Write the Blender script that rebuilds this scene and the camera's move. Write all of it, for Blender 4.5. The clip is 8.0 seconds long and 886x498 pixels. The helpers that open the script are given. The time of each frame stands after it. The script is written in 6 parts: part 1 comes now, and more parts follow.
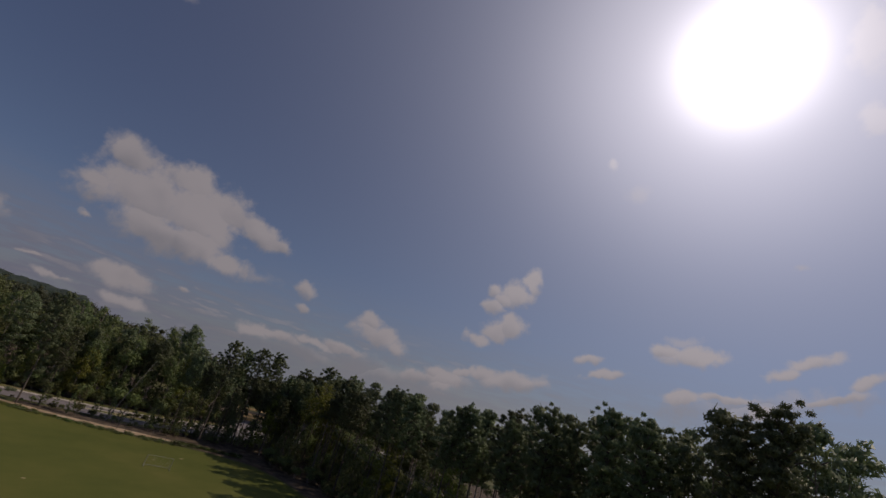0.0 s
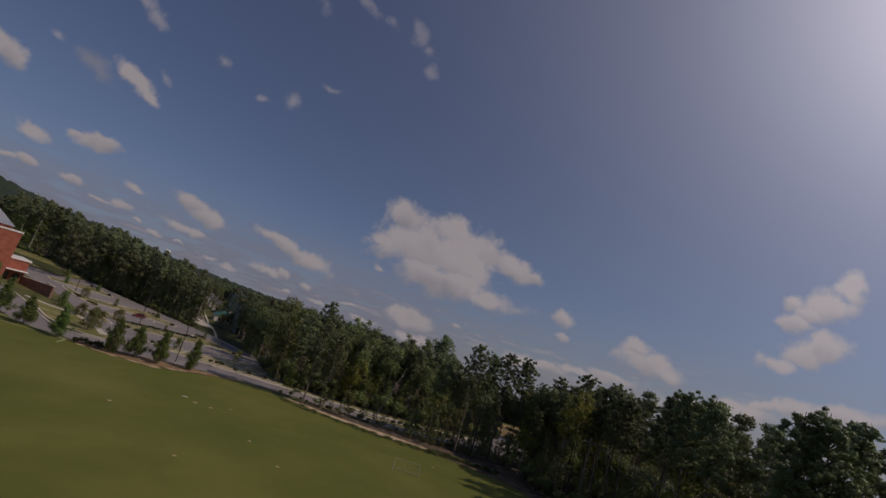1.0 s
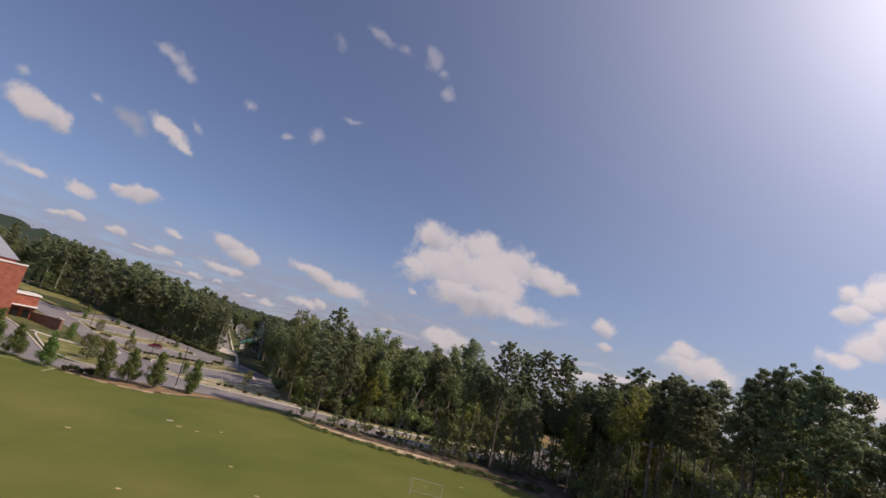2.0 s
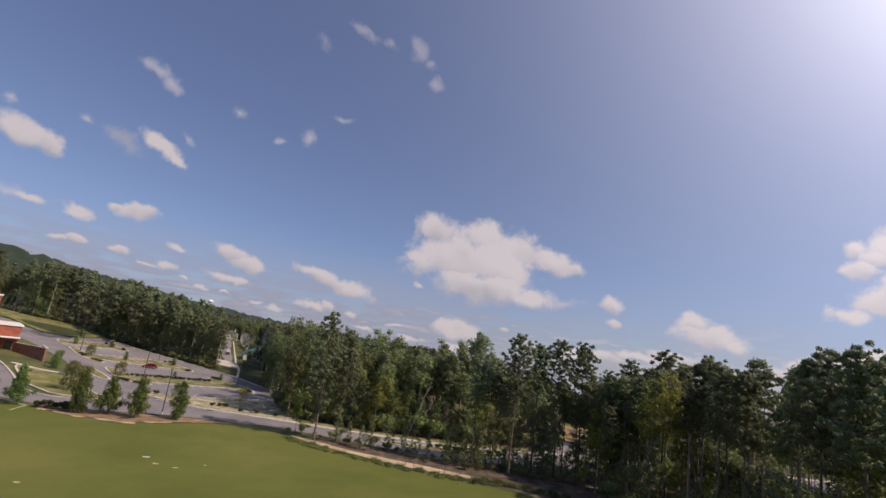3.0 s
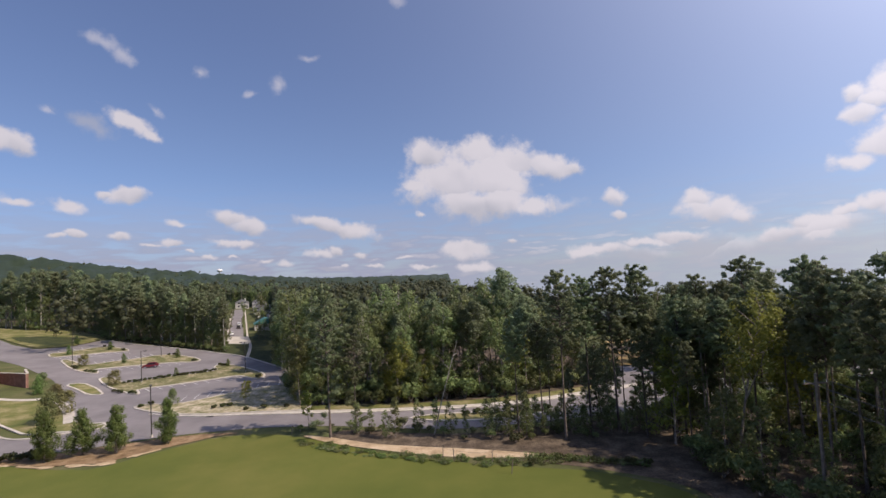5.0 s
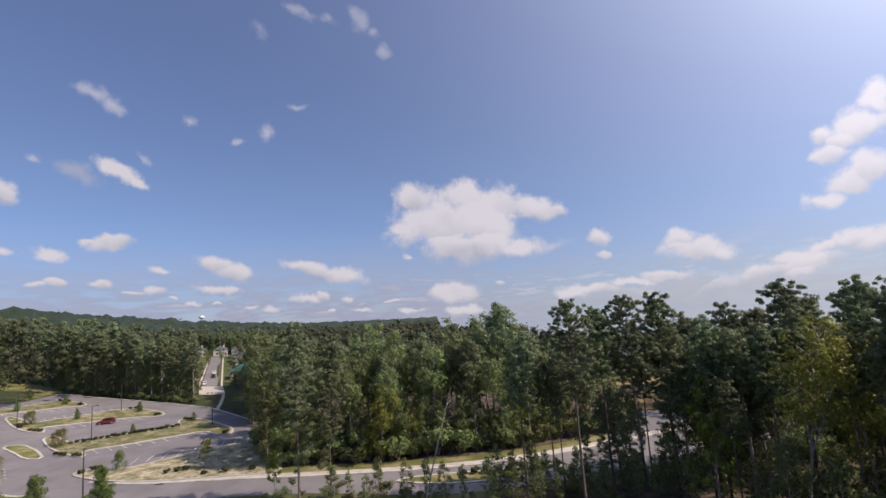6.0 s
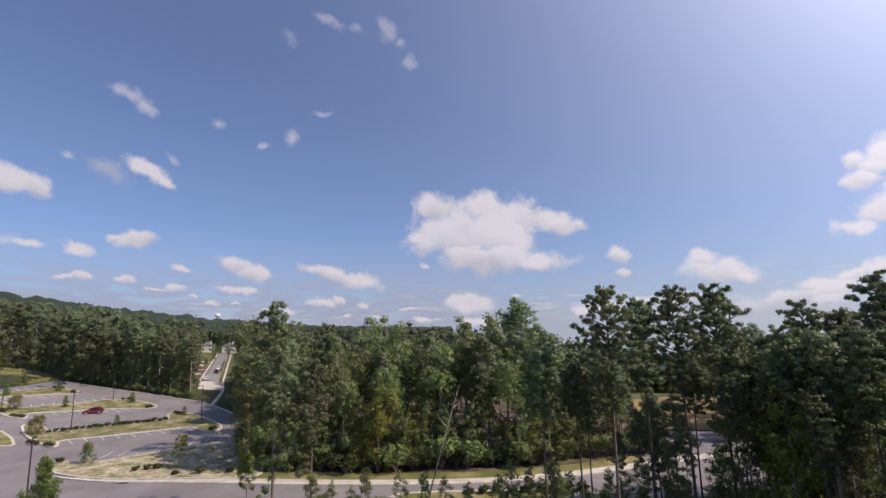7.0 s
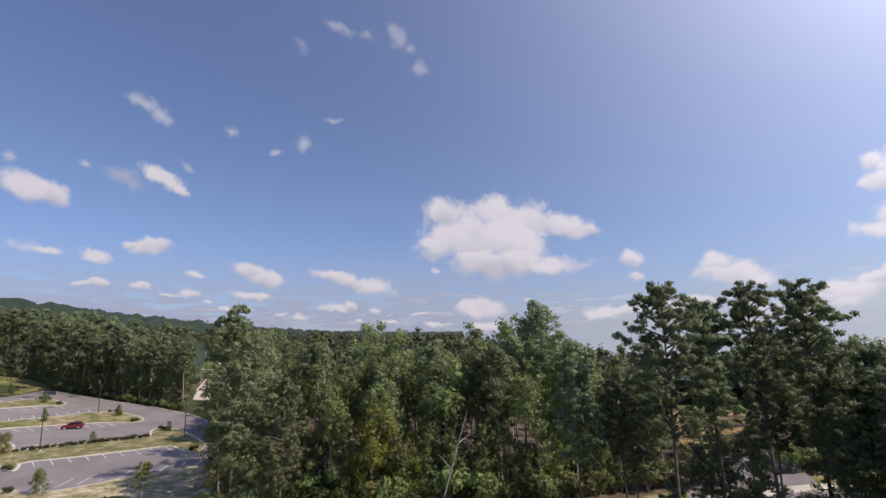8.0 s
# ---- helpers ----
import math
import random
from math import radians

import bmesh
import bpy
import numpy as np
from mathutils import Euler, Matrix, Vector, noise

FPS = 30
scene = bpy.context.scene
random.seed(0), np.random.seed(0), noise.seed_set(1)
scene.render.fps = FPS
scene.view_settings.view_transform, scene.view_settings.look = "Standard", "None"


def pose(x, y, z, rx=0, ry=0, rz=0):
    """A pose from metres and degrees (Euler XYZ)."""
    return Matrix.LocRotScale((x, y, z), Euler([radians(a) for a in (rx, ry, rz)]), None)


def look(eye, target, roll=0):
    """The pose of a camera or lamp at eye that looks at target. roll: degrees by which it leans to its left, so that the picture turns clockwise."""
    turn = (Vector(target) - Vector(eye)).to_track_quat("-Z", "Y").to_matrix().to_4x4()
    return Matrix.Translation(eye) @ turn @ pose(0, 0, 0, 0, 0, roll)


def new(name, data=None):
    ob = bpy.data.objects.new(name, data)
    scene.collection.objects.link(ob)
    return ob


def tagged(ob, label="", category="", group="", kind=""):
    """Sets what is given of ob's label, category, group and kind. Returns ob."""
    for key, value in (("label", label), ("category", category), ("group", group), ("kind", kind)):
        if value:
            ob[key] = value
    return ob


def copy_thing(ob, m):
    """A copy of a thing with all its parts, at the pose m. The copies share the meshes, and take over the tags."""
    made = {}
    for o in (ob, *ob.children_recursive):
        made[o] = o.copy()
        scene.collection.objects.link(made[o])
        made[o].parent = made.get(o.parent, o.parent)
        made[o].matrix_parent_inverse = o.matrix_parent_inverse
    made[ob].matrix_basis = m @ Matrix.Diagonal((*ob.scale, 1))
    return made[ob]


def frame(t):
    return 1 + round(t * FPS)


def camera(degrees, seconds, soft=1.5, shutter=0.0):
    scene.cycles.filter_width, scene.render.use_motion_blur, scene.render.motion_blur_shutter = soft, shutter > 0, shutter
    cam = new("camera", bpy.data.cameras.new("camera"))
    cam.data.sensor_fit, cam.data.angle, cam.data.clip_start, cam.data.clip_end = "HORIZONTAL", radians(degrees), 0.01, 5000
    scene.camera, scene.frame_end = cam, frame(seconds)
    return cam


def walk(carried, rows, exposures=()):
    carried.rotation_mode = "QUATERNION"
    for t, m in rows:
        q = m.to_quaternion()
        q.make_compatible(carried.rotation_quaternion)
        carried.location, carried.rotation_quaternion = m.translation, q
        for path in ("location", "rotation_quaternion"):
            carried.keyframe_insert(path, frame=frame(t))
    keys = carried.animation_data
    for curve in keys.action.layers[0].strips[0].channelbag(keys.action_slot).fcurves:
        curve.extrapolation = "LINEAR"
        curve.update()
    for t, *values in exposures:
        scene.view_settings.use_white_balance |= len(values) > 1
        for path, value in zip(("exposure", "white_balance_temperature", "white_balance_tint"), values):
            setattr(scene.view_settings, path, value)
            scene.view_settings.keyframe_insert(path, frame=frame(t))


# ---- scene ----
cam = camera(86.0, 8.0, soft=1.5)
ROWS = [
    (0.0, -18.61, -63.09, 24.00, 107.91, -15.73, -38.78),
    (0.2, -15.84, -59.83, 23.07, 107.51, -15.30, -36.83),
    (0.3, -14.47, -58.19, 22.61, 107.05, -13.69, -31.92),
    (0.4, -13.12, -56.55, 22.15, 106.5, -12.26, -27.18),
    (0.5, -11.83, -54.88, 21.70, 106.1, -11.13, -23.58),
    (0.6, -10.66, -53.15, 21.27, 106.16, -11.64, -23.42),
    (0.7, -9.62, -51.37, 20.88, 106.1, -15.04, -22.95),
    (0.8, -8.63, -49.53, 20.50, 105.4, -17.53, -18.91),
    (1.0, -6.86, -45.92, 19.78, 102.4, -16.13, -7.22),
    (1.2, -5.41, -42.65, 19.09, 102.01, -14.64, -4.33),
    (1.5, -3.52, -38.18, 18.15, 101.67, -14.36, -3.37),
    (2.0, -1.21, -32.53, 17.17, 103.55, -12.19, -2.36),
    (2.2, -0.46, -30.41, 16.99, 103.25, -11.56, -1.99),
    (3.5, 0.06, -20.00, 21.07, 100.35, -5.40, -0.41),
    (4.0, 0.01, -15.29, 22.53, 95.64, -3.10, 0.20),
    (4.2, -0.17, -13.84, 23.33, 93.98, 0.51, -0.66),
    (5.5, -0.09, -0.05, 24.65, 93.00, 4.22, 0.20),
    (5.8, -0.39, 2.65, 24.09, 96.60, 4.79, -0.61),
    (6.0, -0.60, 4.51, 23.28, 98.12, 4.44, -0.67),
    (6.5, -0.25, 10.09, 22.01, 99.24, 0.41, 0.59),
    (7.0, -0.10, 15.38, 20.48, 99.44, 1.67, 1.03),
    (7.5, 0.14, 21.15, 19.55, 99.94, 2.05, 1.68),
    (8.0, 0.50, 27.17, 20.93, 100.04, 1.82, 2.41),
]
EXPOSURES = [(0.0, -1.55, 6900, 17), (0.6, -1.68, 6900, 17), (1.0, -1.38, 6950, 17), (1.5, -0.66, 7050, 16), (2.2, -0.27, 7000, 16), (3.5, -0.24, 6900, 17), (4.2, -0.1, 6700, 15), (5.5, -0.04, 6550, 14), (8.0, -0.03, 6500, 14)]
walk(cam, [(t, pose(x, y, z, rx, ry, rz)) for t, x, y, z, rx, ry, rz in ROWS], EXPOSURES)

# ---- daylight: clear late-summer sky with fair-weather cumulus, sun lamp and sky glare on the right ----
SUN_AZ, SUN_EL = 109.0, 43.0            # degrees from +y towards +x, and above the horizon
SUN_DIR = Vector((math.sin(radians(SUN_AZ)) * math.cos(radians(SUN_EL)),
                  math.cos(radians(SUN_AZ)) * math.cos(radians(SUN_EL)), math.sin(radians(SUN_EL))))

world = bpy.data.worlds.new("sky")
scene.world = world
world.use_nodes = True
wt = world.node_tree
wt.nodes.clear()


def wmath(op, a, b=None, c=None, clamp=False):
    n = wt.nodes.new("ShaderNodeMath")
    n.operation, n.use_clamp = op, clamp
    for i, v in enumerate((a, b, c)):
        if v is None:
            continue
        if isinstance(v, (int, float)):
            n.inputs[i].default_value = v
        else:
            wt.links.new(v, n.inputs[i])
    return n.outputs[0]


def wmap(v, lo, hi, out0, out1, smooth=True):
    n = wt.nodes.new("ShaderNodeMapRange")
    n.interpolation_type = "SMOOTHSTEP" if smooth else "LINEAR"
    wt.links.new(v, n.inputs["Value"])
    for key, value in (("From Min", lo), ("From Max", hi), ("To Min", out0), ("To Max", out1)):
        n.inputs[key].default_value = value
    return n.outputs["Result"]


def wmix(fac, a, b):
    n = wt.nodes.new("ShaderNodeMix")
    n.data_type = "RGBA"
    wt.links.new(fac, n.inputs[0])
    for v, slot in ((a, 6), (b, 7)):
        if isinstance(v, tuple):
            n.inputs[slot].default_value = (*v, 1)
        else:
            wt.links.new(v, n.inputs[slot])
    return n.outputs[2]


coord = wt.nodes.new("ShaderNodeTexCoord")
DIR = coord.outputs["Generated"]
# fine billows that break up the outlines of the clouds
bill = wt.nodes.new("ShaderNodeTexNoise")
bill.inputs["Scale"].default_value, bill.inputs["Detail"].default_value, bill.inputs["Roughness"].default_value = 30.0, 7.0, 0.56
wt.links.new(DIR, bill.inputs["Vector"])
shift = wt.nodes.new("ShaderNodeVectorMath")
shift.operation = "ADD"
wt.links.new(DIR, shift.inputs[0])
shift.inputs[1].default_value = (SUN_DIR.x * 0.012, SUN_DIR.y * 0.012, 0.026)
soft = wt.nodes.new("ShaderNodeTexNoise")
lit = wt.nodes.new("ShaderNodeTexNoise")
for n in (soft, lit):
    n.inputs["Scale"].default_value, n.inputs["Detail"].default_value, n.inputs["Roughness"].default_value = 9.0, 2.2, 0.45
wt.links.new(DIR, soft.inputs["Vector"])
wt.links.new(shift.outputs[0], lit.inputs["Vector"])

# the blobs are looked up with slightly warped directions, so that no outline is an ellipse
warp = wt.nodes.new("ShaderNodeTexNoise")
warp.inputs["Scale"].default_value, warp.inputs["Detail"].default_value = 26.0, 4.0
wt.links.new(DIR, warp.inputs["Vector"])
wsub = wt.nodes.new("ShaderNodeVectorMath")
wsub.operation = "MULTIPLY_ADD"
wt.links.new(warp.outputs["Color"], wsub.inputs[0])
wsub.inputs[1].default_value = (0.026, 0.026, 0.026)
wsub.inputs[2].default_value = (-0.013, -0.013, -0.013)
wadd = wt.nodes.new("ShaderNodeVectorMath")
wadd.operation = "ADD"
wt.links.new(DIR, wadd.inputs[0])
wt.links.new(wsub.outputs[0], wadd.inputs[1])
WARPED = wadd.outputs[0]

SOLID, WISP = [None], [None]
SHADE = [None]                             # height within the billow that is uppermost, for its lit top and grey base


def puff(az, el, half_width, half_height, tilt=0.0, density=1.0, field=None):
    """One billow of a cloud: its bearing and height over the horizon, and its half sizes, in degrees."""
    FIELD = field or SOLID
    a, e = radians(az), radians(el)
    f = Vector((math.sin(a) * math.cos(e), math.cos(a) * math.cos(e), math.sin(e)))
    u = Vector((f.y, -f.x, 0)).normalized()
    v = u.cross(f)
    k = radians(tilt)
    u2, v2 = u * math.cos(k) + v * math.sin(k), v * math.cos(k) - u * math.sin(k)
    m = Matrix((u2, f, v2)).transposed()
    n = wt.nodes.new("ShaderNodeMapping")
    n.vector_type = "TEXTURE"
    if SHADE[0] is None:
        wt.links.new(WARPED, n.inputs["Vector"])
    else:                                  # each billow nudges the next by a hair, which keeps them in order
        nudge = wt.nodes.new("ShaderNodeVectorMath")
        nudge.operation = "MULTIPLY_ADD"
        wt.links.new(SHADE[0] if FIELD[0] is None else wmath("ADD", FIELD[0], SHADE[0]), nudge.inputs[0])
        nudge.inputs[1].default_value = (1e-5, 1e-5, 1e-5)
        wt.links.new(WARPED, nudge.inputs[2])
        wt.links.new(nudge.outputs[0], n.inputs["Vector"])
    n.inputs["Location"].default_value = f
    n.inputs["Rotation"].default_value = m.to_euler()
    n.inputs["Scale"].default_value = (1.22 * math.tan(radians(half_width)), 0.6, 1.22 * math.tan(radians(half_height)))
    ln = wt.nodes.new("ShaderNodeVectorMath")
    ln.operation = "LENGTH"
    wt.links.new(n.outputs[0], ln.inputs[0])
    one = wmath("SUBTRACT", 0.35 + 0.65 * density, ln.outputs["Value"])
    parts = wt.nodes.new("ShaderNodeSeparateXYZ")
    wt.links.new(n.outputs[0], parts.inputs[0])
    high = parts.outputs["Z"]
    if SHADE[0] is None:
        SHADE[0] = high
    if FIELD[0] is None:
        FIELD[0] = one
    else:
        lead = wmap(wmath("SUBTRACT", one, FIELD[0]), -0.12, 0.12, 0.0, 1.0)
        if FIELD is SOLID:
            SHADE[0] = wmath("MULTIPLY_ADD", lead, wmath("SUBTRACT", high, SHADE[0]), SHADE[0])
        FIELD[0] = wmath("SMOOTH_MAX", FIELD[0], one, 0.12)


def wisp(az, el, half_width, half_height, tilt=0.0, density=0.7):
    """A thin, half clear shred of cloud."""
    puff(az, el, half_width, half_height, tilt, density, WISP)


puff(-44.1, 14.3, 2.44, 1.11, -19, 1.00)
puff(-42.4, 13.9, 1.31, 1.14, -17, 1.00)
wisp(-40.3, 17.3, 0.77, 0.54, -8, 0.80)
wisp(-37.0, 16.4, 1.87, 0.89, -21, 1.15)
puff(-33.5, 17.0, 2.33, 0.98, -30, 0.90)
puff(-31.9, 16.0, 1.17, 0.75, -38, 0.90)
wisp(-31.4, 18.3, 1.28, 0.52, -43, 0.60)
wisp(-35.7, 24.1, 1.65, 0.78, -20, 1.10)
wisp(-34.2, 23.2, 1.05, 1.02, -23, 0.95)
wisp(-27.1, 22.7, 0.88, 0.72, -2, 0.70)
wisp(-19.0, 22.1, 0.85, 1.20, -11, 1.00)
wisp(-21.9, 20.9, 1.56, 0.56, 5, 0.50)
wisp(-15.3, 25.1, 1.50, 0.50, 4, 0.65)
wisp(-15.0, 34.8, 2.15, 0.63, -17, 0.90)
wisp(-11.2, 34.1, 1.02, 0.63, -6, 0.85)
wisp(-7.0, 34.2, 0.98, 1.48, 27, 1.10)
wisp(-5.4, 33.0, 0.75, 0.92, 19, 0.95)
wisp(-4.4, 30.9, 1.01, 0.84, -10, 0.70)
wisp(-19.3, 32.5, 1.08, 1.40, 26, 0.50)
puff(-42.4, 8.9, 1.70, 0.58, -3, 0.75)
wisp(-44.0, 9.0, 1.93, 0.82, -1, 0.90)
puff(-38.6, 8.5, 1.28, 0.65, -18, 0.95)
puff(-34.1, 9.8, 1.68, 0.81, 6, 1.00)
puff(-35.9, 9.8, 0.95, 0.40, -1, 0.80)
puff(-29.6, 7.0, 1.13, 0.54, -1, 0.85)
puff(-24.3, 7.5, 2.36, 0.88, -14, 0.85)
puff(-22.8, 6.7, 2.28, 0.89, -10, 0.85)
puff(-14.6, 6.8, 2.73, 0.79, -14, 1.00)
puff(-11.0, 5.7, 2.66, 0.93, -13, 1.00)
wisp(-46.0, 16.7, 0.87, 0.70, -7, 0.80)
puff(-1.8, 14.2, 2.44, 2.17, -2, 1.00)
puff(4.2, 14.3, 2.82, 1.75, -3, 1.00)
puff(0.8, 11.5, 5.55, 3.26, -2, 1.00)
puff(6.3, 11.6, 4.66, 3.23, -8, 1.00)
puff(9.1, 12.8, 3.02, 1.80, -9, 1.00)
puff(12.7, 11.8, 3.71, 1.44, -15, 1.00)
puff(15.2, 11.1, 1.75, 0.91, -14, 0.90)
puff(2.4, 8.3, 4.19, 1.90, -11, 1.00)
puff(6.8, 8.2, 3.45, 1.75, -3, 1.00)
puff(10.4, 7.5, 2.86, 1.13, 1, 1.00)
wisp(14.3, 7.3, 2.26, 0.65, 0, 0.90)
puff(-3.6, 11.0, 1.63, 0.82, -7, 0.90)
puff(-3.1, 7.3, 0.61, 0.41, -2, 0.70)
puff(2.1, 2.8, 2.82, 1.34, -6, 1.00)
puff(3.2, 0.7, 2.26, 0.73, -4, 0.90)
puff(7.7, 3.5, 0.85, 0.46, -2, 0.65)
puff(19.6, 7.6, 1.89, 1.08, -9, 0.65)
puff(19.9, 5.5, 1.23, 0.63, -6, 0.65)
puff(29.1, 5.2, 3.09, 1.40, -11, 1.00)
puff(28.0, 6.4, 1.54, 1.00, -6, 1.00)
puff(31.6, 4.4, 1.51, 0.96, -15, 0.95)
puff(16.0, 1.6, 2.07, 0.64, -2, 0.95)
puff(-38.3, 5.9, 1.05, 0.43, -1, 0.90)
puff(-39.8, 5.7, 0.81, 0.37, -1, 0.80)
puff(-34.8, 5.7, 1.24, 0.50, -1, 0.80)
puff(-32.2, 4.8, 0.98, 0.29, -2, 0.75)
puff(-30.4, 5.0, 1.52, 0.53, -4, 0.75)
puff(-28.6, 4.1, 0.58, 0.24, -3, 0.70)
puff(-24.5, 4.8, 3.16, 0.62, -7, 0.75)
puff(-23.1, 4.7, 0.92, 0.50, -3, 1.00)
puff(-26.8, 3.4, 1.09, 0.36, -3, 0.70)
puff(-24.3, 3.2, 0.79, 0.25, -3, 0.70)
puff(-18.7, 2.4, 1.10, 0.39, -4, 0.75)
puff(-13.3, 3.6, 0.77, 0.60, -4, 1.00)
puff(-15.2, 3.3, 2.03, 0.59, -3, 0.75)
puff(-10.4, 3.0, 0.99, 0.40, -4, 0.80)
puff(-12.4, 1.8, 0.71, 0.27, -4, 0.70)
puff(-8.8, 1.5, 1.06, 0.27, -4, 0.75)
puff(-5.1, 2.4, 1.22, 0.27, -4, 0.70)
puff(-21.1, 2.8, 1.01, 0.32, -3, 0.70)
puff(-3.1, 1.0, 2.17, 0.34, -4, 0.75)
puff(44.0, 14.2, 2.18, 1.41, 11, 1.00)
puff(45.7, 16.1, 1.13, 1.66, 6, 1.00)
puff(41.7, 12.3, 1.29, 0.94, -6, 1.00)
puff(41.4, 14.0, 0.83, 0.93, -17, 1.00)
puff(42.8, 13.3, 1.32, 0.92, 9, 1.00)
puff(44.3, 10.2, 1.87, 1.50, 9, 1.00)
puff(42.6, 9.4, 1.72, 1.39, 2, 1.00)
puff(40.7, 8.1, 1.40, 0.90, -5, 1.00)
puff(36.9, 2.8, 1.08, 0.88, -8, 1.00)
puff(42.4, 4.3, 1.88, 0.87, 6, 1.00)
puff(40.1, 3.8, 1.52, 0.63, 9, 0.90)
puff(17.8, 1.9, 3.85, 0.65, -3, 0.90)
puff(26.1, 2.6, 3.13, 0.74, -3, 0.85)
puff(22.1, 2.2, 2.96, 0.57, -2, 0.80)
puff(34.9, 1.9, 2.38, 0.84, 8, 0.90)
puff(38.1, 1.9, 2.05, 0.85, 13, 0.85)
wisp(31.3, 1.1, 9.59, 1.51, 0, 0.95)
wisp(39.5, 2.8, 3.85, 1.58, 10, 0.95)
wisp(22.5, 0.9, 6.99, 1.00, -5, 0.85)
puff(53.5, 8.8, 1.59, 0.62, 17, 1.00)
puff(55.6, 7.6, 2.97, 0.54, 17, 0.85)
puff(63.9, 11.4, 3.02, 1.10, 8, 1.00)
puff(61.4, 11.5, 1.85, 0.72, 6, 0.90)
wisp(62.9, 12.8, 1.82, 0.59, 11, 0.90)
puff(74.1, 12.8, 2.18, 0.75, 22, 1.00)
puff(71.8, 11.3, 1.58, 0.61, 25, 1.00)
puff(63.5, 7.1, 2.17, 0.79, 8, 0.95)
puff(67.5, 8.0, 3.88, 0.49, 11, 0.85)
puff(78.3, 11.8, 1.84, 0.57, 36, 0.95)
puff(75.6, 9.7, 2.70, 0.52, 24, 0.90)
puff(70.6, 7.3, 1.77, 1.06, 5, 0.75)
puff(45.7, 4.4, 4.08, 1.12, 10, 1.00)
puff(38.1, 2.5, 2.88, 1.07, 10, 1.00)
puff(78.5, 41.6, 1.52, 2.68, 4, 1.00)
puff(78.6, 35.1, 1.09, 1.58, 3, 1.00)
puff(52.5, 31.0, 0.90, 1.00, 7, 0.55)
wisp(56.0, 28.1, 1.51, 1.25, 7, 0.95)
wisp(73.0, 21.7, 0.87, 0.43, 4, 0.60)
wisp(64.2, 47.5, 2.80, 0.78, -8, 0.80)
wisp(69.5, 7.6, 10.84, 1.46, 18, 0.90)


overhead = wt.nodes.new("ShaderNodeSeparateXYZ")
wt.links.new(DIR, overhead.inputs[0])
height_above = overhead.outputs["Z"]
grain = wmath("MULTIPLY_ADD", bill.outputs["Fac"], 1.4, -0.70)
thick = wmath("ADD", SOLID[0], grain)
cover = wmap(thick, -0.06, 0.56, 0.0, 1.0)
thin = wmap(wmath("ADD", WISP[0], wmath("MULTIPLY", grain, 1.3)), -0.05, 0.9, 0.0, 0.62)
cover = wmath("MULTIPLY", wmath("MAXIMUM", cover, thin), wmap(height_above, 0.32, 0.56, 1.0, 0.55))   # the high ones are thin
# sunlit tops and greyer bases: the billow field against itself, a little towards the light
relief = wmath("SUBTRACT", soft.outputs["Fac"], lit.outputs["Fac"])
bright = wmap(wmath("MULTIPLY_ADD", relief, 3.2, SHADE[0]), -1.15, 0.30, 0.0, 1.0)
cloud_colour = wmix(bright, (0.45, 0.455, 0.515), (0.69, 0.66, 0.70))

sky = wt.nodes.new("ShaderNodeTexSky")
sky.sky_type = "NISHITA"
sky.sun_disc = False
part_dir = wt.nodes.new("ShaderNodeSeparateXYZ")
wt.links.new(DIR, part_dir.inputs[0])
sky_dir = wt.nodes.new("ShaderNodeCombineXYZ")
wt.links.new(part_dir.outputs["X"], sky_dir.inputs["X"])
wt.links.new(part_dir.outputs["Y"], sky_dir.inputs["Y"])
wt.links.new(wmath("MAXIMUM", part_dir.outputs["Z"], 0.012), sky_dir.inputs["Z"])
wt.links.new(sky_dir.outputs[0], sky.inputs["Vector"])
sky.sun_elevation, sky.sun_rotation = radians(SUN_EL), radians(SUN_AZ)
sky.air_density, sky.dust_density, sky.ozone_density = 1.0, 0.25, 3.0
SKY_STRENGTH = 0.075
scaled = wt.nodes.new("ShaderNodeVectorMath")
scaled.operation = "MULTIPLY_ADD"
wt.links.new(sky.outputs[0], scaled.inputs[0])
scaled.inputs[1].default_value = (SKY_STRENGTH * 1.08, SKY_STRENGTH * 1.10, SKY_STRENGTH * 1.215)
scaled.inputs[2].default_value = (0.045, 0.054, 0.107)      # thin even summer haze

# sun glare added to the sky, off the lamp's bearing, to fit the camera's view
GLARE_AZ, GLARE_EL = radians(66.0), radians(41.6)
GLARE_DIR = Vector((math.sin(GLARE_AZ) * math.cos(GLARE_EL), math.cos(GLARE_AZ) * math.cos(GLARE_EL), math.sin(GLARE_EL)))
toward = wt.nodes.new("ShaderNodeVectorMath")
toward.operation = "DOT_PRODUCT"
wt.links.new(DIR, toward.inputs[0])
toward.inputs[1].default_value = GLARE_DIR
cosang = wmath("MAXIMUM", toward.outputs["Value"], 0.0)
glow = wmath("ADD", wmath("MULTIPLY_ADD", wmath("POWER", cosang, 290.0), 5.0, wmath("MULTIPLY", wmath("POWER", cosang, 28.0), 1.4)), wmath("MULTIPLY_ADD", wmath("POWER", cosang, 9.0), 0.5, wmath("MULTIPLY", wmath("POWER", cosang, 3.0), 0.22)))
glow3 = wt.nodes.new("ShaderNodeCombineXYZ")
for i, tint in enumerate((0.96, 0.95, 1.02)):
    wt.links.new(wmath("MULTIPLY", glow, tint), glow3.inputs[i])
